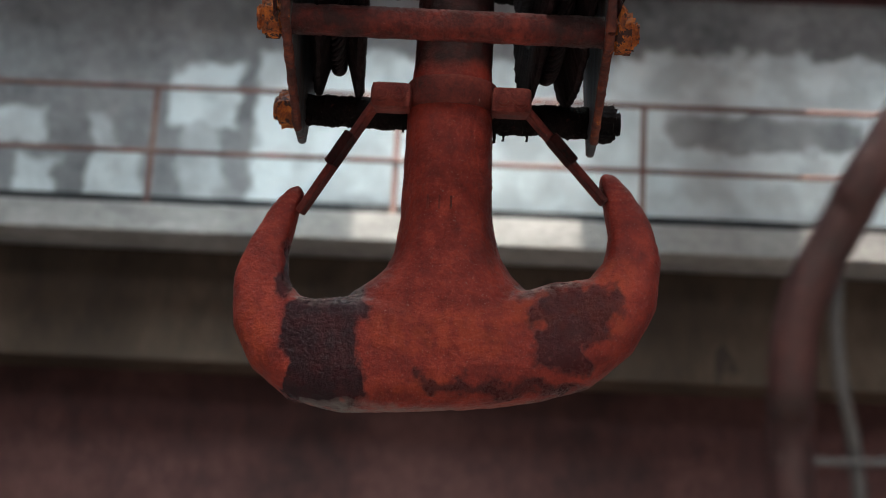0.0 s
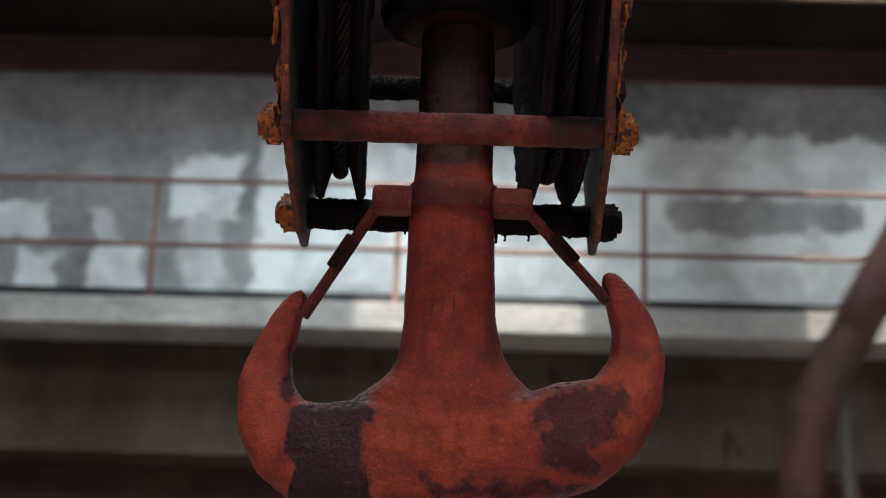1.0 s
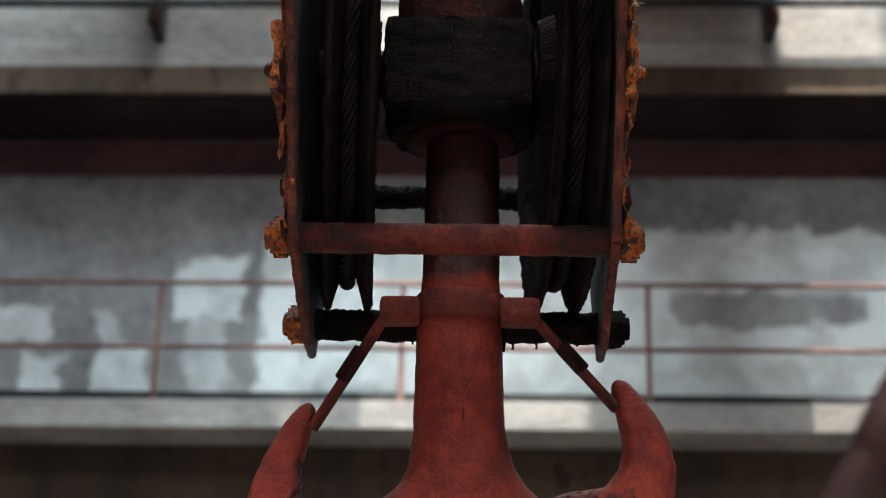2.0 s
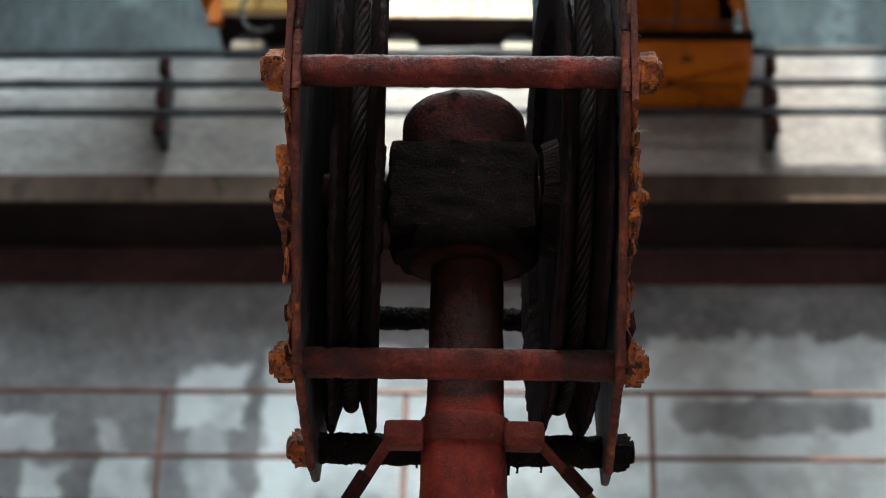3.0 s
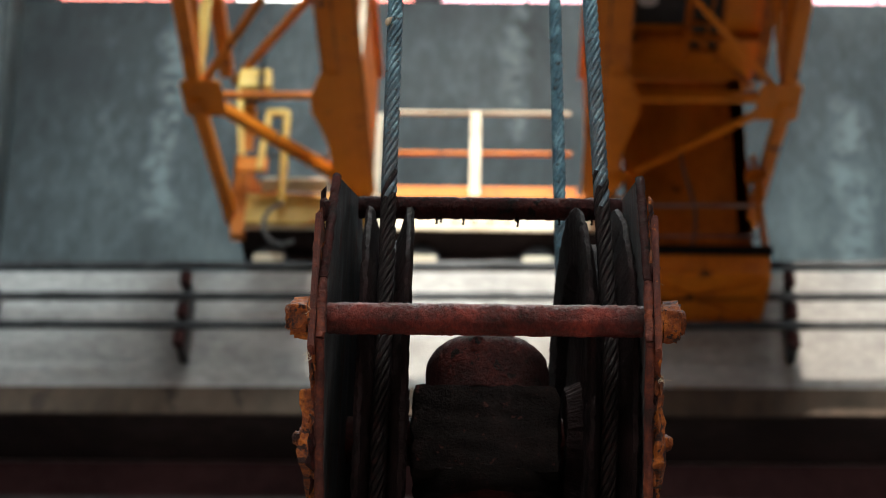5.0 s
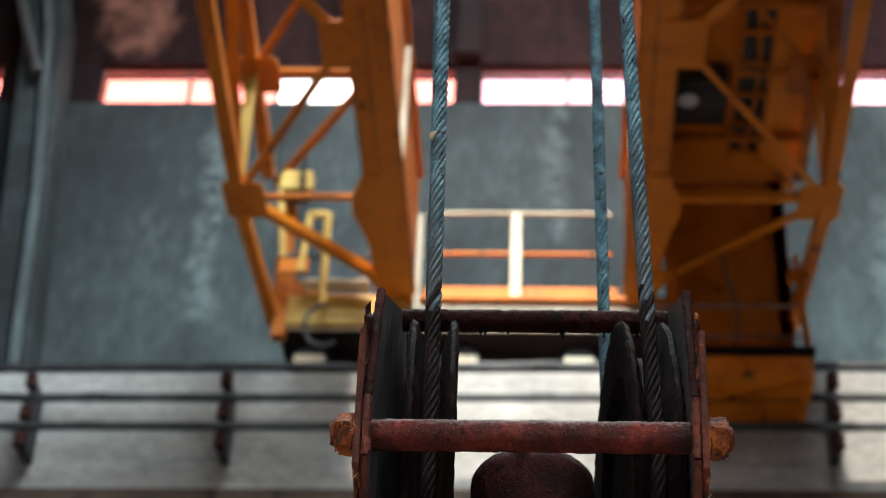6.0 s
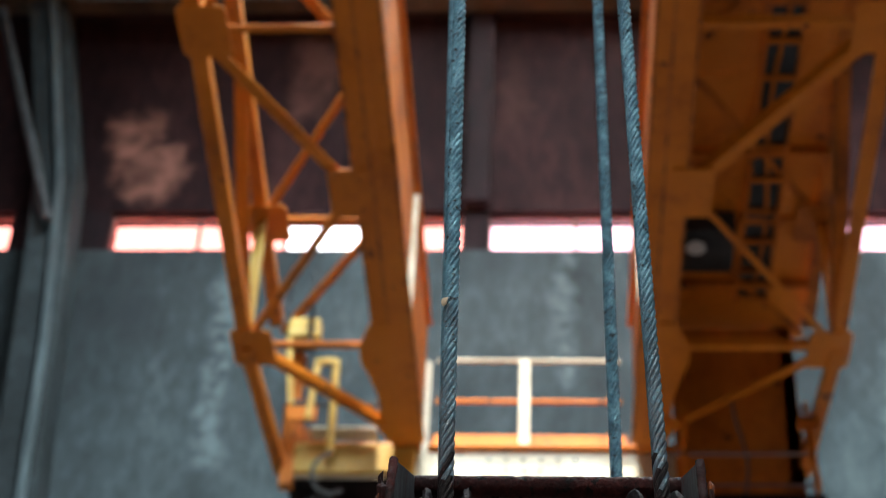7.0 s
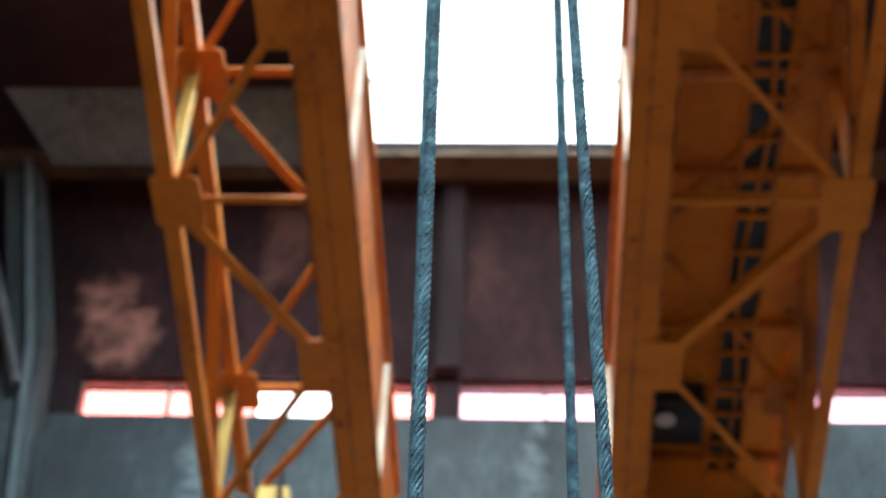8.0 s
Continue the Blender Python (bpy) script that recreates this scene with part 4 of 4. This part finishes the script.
hn = part("hook_nut", bm, RED_DARK, block, "domed red hook nut", True)
part("set_screw", roughen(rod((-0.012, -0.088, 0.150), (-0.012, -0.074, 0.153), 0.010, 10), 0.001, 90), RED_DARK, hn)


# the ramshorn hook: two horns lofted from tip to tip, and a flared shank
def loft(bm, sections, n=28):
    """Sections: centre (x, z), half size along the outward way, half depth in y, outward way (degrees in x, z)."""
    rings = []
    for cx, cz, hw, hy, ang in sections:
        dx, dz = math.cos(radians(ang)), math.sin(radians(ang))
        ring = []
        for k in range(n):
            u = 2 * math.pi * k / n
            c, s = math.cos(u), math.sin(u)
            p = 0.66
            a = math.copysign(abs(c) ** p, c) * hw
            taper = 1.0 - 0.12 * math.copysign(abs(c) ** p, c)
            b = math.copysign(abs(s) ** p, s) * hy * taper
            ring.append(bm.verts.new((cx + dx * a, b, cz + dz * a)))
        rings.append(ring)
    for a, b in zip(rings, rings[1:]):
        for k in range(n):
            bm.faces.new((a[k], a[(k + 1) % n], b[(k + 1) % n], b[k]))
    bm.faces.new(rings[0][::-1])
    bm.faces.new(rings[-1])
    return bm


LEFT = [(-0.184, -0.428, 0.007, 0.008, 130), (-0.191, -0.437, 0.013, 0.015, 140), (-0.206, -0.466, 0.0195, 0.024, 152), (-0.2225, -0.510, 0.0265, 0.032, 165), (-0.2285, -0.552, 0.036, 0.039, 180), (-0.218, -0.594, 0.048, 0.046, 203), (-0.192, -0.622, 0.062, 0.051, 228), (-0.157, -0.640, 0.0715, 0.055, 250), (-0.110, -0.644, 0.076, 0.058, 264), (-0.055, -0.638, 0.078, 0.060, 269)]
RIGHT = [(0.012, -0.632, 0.079, 0.061, 271), (0.075, -0.629, 0.075, 0.060, 272), (0.130, -0.622, 0.0715, 0.058, 277), (0.176, -0.606, 0.0715, 0.055, 290), (0.213, -0.582, 0.062, 0.051, 314), (0.240, -0.550, 0.048, 0.046, 340), (0.2525, -0.506, 0.037, 0.039, 2), (0.2475, -0.462, 0.028, 0.032, 17), (0.230, -0.422, 0.020, 0.024, 28), (0.216, -0.399, 0.0125, 0.015, 38), (0.210, -0.391, 0.006, 0.008, 48)]
hb = loft(bmesh.new(), LEFT + RIGHT)
SHANK = [(-0.660, -0.075, 0.085, 0.058), (-0.600, -0.105, 0.125, 0.062), (-0.575, -0.124, 0.150, 0.063), (-0.562, -0.108, 0.132, 0.0625), (-0.548, -0.088, 0.113, 0.0615), (-0.532, -0.0695, 0.096, 0.0605), (-0.510, -0.0590, 0.081, 0.0592), (-0.480, -0.054, 0.0715, 0.0578), (-0.455, -0.0525, 0.0675, 0.0565), (-0.380, -0.0515, 0.0635, 0.055), (-0.310, -0.0500, 0.0610, 0.054), (-0.255, -0.0450, 0.0580, 0.052), (-0.06, -0.0430, 0.0560, 0.050)]
rings = []
for z, xl, xr, ry in SHANK:
    rings.append([hb.verts.new(((xl + xr) / 2 + (xr - xl) / 2 * math.cos(2 * math.pi * k / 40), ry * math.sin(2 * math.pi * k / 40), z)) for k in range(40)])
for a, b in zip(rings, rings[1:]):
    for k in range(40):
        hb.faces.new((a[k], a[(k + 1) % 40], b[(k + 1) % 40], b[k]))
hb.faces.new(rings[0][::-1])
hb.faces.new(rings[-1])
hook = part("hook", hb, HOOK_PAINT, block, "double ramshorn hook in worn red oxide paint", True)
rm = hook.modifiers.new("blend", "REMESH")
rm.mode, rm.voxel_size, rm.use_smooth_shade = "VOXEL", 0.0030, True
sm = hook.modifiers.new("soften", "SMOOTH")
sm.factor, sm.iterations = 0.5, 14
for size, amount in ((0.030, 0.0030), (0.007, 0.0026)):
    tx = bpy.data.textures.new("crust", "CLOUDS")
    tx.noise_scale, tx.noise_depth = size, 3
    dm = hook.modifiers.new("crust", "DISPLACE")
    dm.texture, dm.strength, dm.mid_level = tx, amount, 0.5

# worn stamp on the shank
for k in range(3):
    part("stamp_mark", box(-0.018 + k * 0.015, -0.0155 + k * 0.015, -0.0578, -0.0550, -0.458, -0.440, 0.0006), RED, hook)

# clamp collar with its lugs and the two latches
bm = lathe([(-0.316, 0.054), (-0.3165, 0.0585), (-0.312, 0.061), (-0.283, 0.0605), (-0.279, 0.058), (-0.279, 0.052)], "Z", 56, (0.0065, 0, 0))
collar = part("clamp_collar", roughen(bm, 0.0008, 60, 2), RED, block, "red clamp collar on the shank", True)
for side in (-1, 1):
    cx = 0.0065
    part("lug", box(min(cx + side * 0.052, cx + side * 0.105), max(cx + side * 0.052, cx + side * 0.105), -0.054, -0.012, -0.326, -0.290, 0.009), RED, collar, "", True)
    for xx in (0.068, 0.090):
        part("lug_bolt", roughen(rod((cx + side * xx, -0.050, -0.309), (cx + side * xx, -0.060, -0.309), 0.0100, 14, bevel=0.003), 0.0008, 80), RED, collar, "", True)
    tip = Vector((-0.184, -0.012, -0.463)) if side < 0 else Vector((0.213, -0.012, -0.431))
    top = Vector((cx + side * 0.100, -0.030, -0.318))
    d = tip - top
    la = part("latch", bar(top, tip, 0.024, 0.009, bevel=0.002), RED, block, "flat red safety latch")
    part("sleeve", bar(top + d * 0.26 + Vector((side * 0.004, -0.002, -0.002)), top + d * 0.55 + Vector((side * 0.004, -0.002, -0.002)), 0.030, 0.013, bevel=0.002), RED_DARK, la)

# ---- the wire ropes ----
RP = 0.287


def wire_rope(x_low, top_front, top_back, seed):
    """A laid rope of six strands: down in front, round the sheave, up behind, as one line."""
    m = block.matrix_world
    c = m @ Vector((x_low, 0, SC))
    lean = 0.061
    front = Vector((c.x + RP * lean, c.y - RP, c.z))
    back = Vector((c.x - RP * lean, c.y + RP, c.z))
    tf, tb = Vector(top_front), Vector(top_back)
    line, step = [], 0.0065
    limit = 5.4
    a = front + (tf - front) * ((limit - front.z) / (tf.z - front.z))
    n = int((a - front).length / step)
    line += [a + (front - a) * (k / n) for k in range(n)]
    n = int(math.pi * RP / step)
    line += [Vector((c.x + RP * lean * math.cos(math.pi * k / n), c.y - RP * math.cos(math.pi * k / n), c.z - RP * math.sin(math.pi * k / n))) for k in range(n)]
    b = back + (tb - back) * ((limit + 0.2 - back.z) / (tb.z - back.z))
    n = int((b - back).length / step)
    line += [back + (b - back) * (k / n) for k in range(n + 1)]
    rope = tagged(empty("wire_rope"), "greased six-strand steel hoist rope over the sheave", "wire rope", "hoist ropes")
    lay, rs = 0.096, 0.0073
    xa = Vector((1, 0, 0))
    for s in range(6):
        pts, dist = [], 0.0
        for i, p in enumerate(line):
            d = (line[min(i + 1, len(line) - 1)] - line[max(i - 1, 0)]).normalized()
            side = (xa - d * xa.dot(d)).normalized()
            nrm = d.cross(side)
            if i:
                dist += (p - line[i - 1]).length
            u = 2 * math.pi * (s / 6 + dist / lay)
            pts.append(p + (side * math.cos(u) + nrm * math.sin(u)) * rs)
        low = [i for i, p in enumerate(line) if p.z < 3.02 + 0.03 * math.sin(s * 2.4 + seed)]
        part("strand", sweep(pts[:low[0] + 1], 0.0037, 8), ROPE, rope, "", True)
        part("greased_strand", sweep(pts[low[0]:low[-1] + 1], 0.0037, 8), ROPE_GREASED, rope, "dark greased strand", True)
        part("strand", sweep(pts[low[-1]:], 0.0037, 8), ROPE, rope, "", True)
    if seed == 1:
        tuft = bmesh.new()
        bmesh.ops.create_icosphere(tuft, subdivisions=2, radius=0.006, matrix=Matrix.Translation(front + (tf - front) * ((3.30 - front.z) / (tf.z - front.z)) + Vector((-0.008, -0.006, 0))))
        part("fluff", roughen(tuft, 0.004, 140, 4), CREAM, rope, "pale tuft of fluff")
    part("core", sweep(line[::6], 0.0055, 6), GREASE, rope)
    part("upper_rope", rod(a, tf, 0.0115, 8), ROPE, rope)
    part("upper_rope", rod(b, tb, 0.0115, 8), ROPE, rope)
    return rope


wire_rope(SHEAVE_X[0], (-0.285, -0.12, 13.1), (-0.38, 0.25, 13.1), 1)
wire_rope(SHEAVE_X[1], (-0.155, -0.12, 13.1), (-0.02, 0.25, 13.1), 2)

# ---- bent red pipe and hoses beside the hook ----
PIPE = [(0.250, -1.24, 0.0), (0.240, -1.24, 1.0), (0.2259, -1.2507, 1.6883), (0.2219, -1.2701, 1.7821), (0.2239, -1.2788, 1.8189), (0.2333, -1.2862, 1.8457), (0.2487, -1.2949, 1.8759), (0.2701, -1.3076, 1.9161), (0.4028, -1.321, 2.1372), (0.443, -1.321, 2.1841), (0.52, -1.321, 2.21), (0.9, -1.321, 2.21), (0.97, -1.321, 2.19), (1.0, -1.321, 2.12), (1.0, -1.321, 0.0)]


def smooth_line(pts, n=10):
    out = []
    P = [Vector(p) for p in pts]
    for i in range(len(P) - 1):
        p0, p1, p2, p3 = P[max(i - 1, 0)], P[i], P[i + 1], P[min(i + 2, len(P) - 1)]
        for k in range(n):
            t = k / n
            out.append(0.5 * ((2 * p1) + (p2 - p0) * t + (2 * p0 - 5 * p1 + 4 * p2 - p3) * t * t + (3 * p1 - p0 - 3 * p2 + p3) * t ** 3))
    return out + [P[-1]]


pipe = tagged(link("guard_pipe", sweep(smooth_line(PIPE), 0.0131, 16), PIPE_RED, None, "", True), "worn red bent tubular guard standing on the floor", "guard rail")
hose = tagged(empty("hanging_hose"), "grey rubber hose hanging behind the red guard", "hose")
part("hose", sweep(smooth_line([(0.2453, -1.2909, 1.8692), (0.244, -1.2808, 1.8223), (0.2487, -1.2708, 1.7861), (0.2608, -1.2547, 1.7339), (0.2688, -1.2406, 1.5878), (0.275, -1.24, 0.8), (0.28, -1.24, 0.0)]), 0.004, 10), HOSE, hose, "", True)
part("tie", sweep([(0.2299, -1.2594, 1.7446), (0.2554, -1.2594, 1.7446), (0.2822, -1.2594, 1.7466)], 0.002, 8), HOSE, hose, "", True)
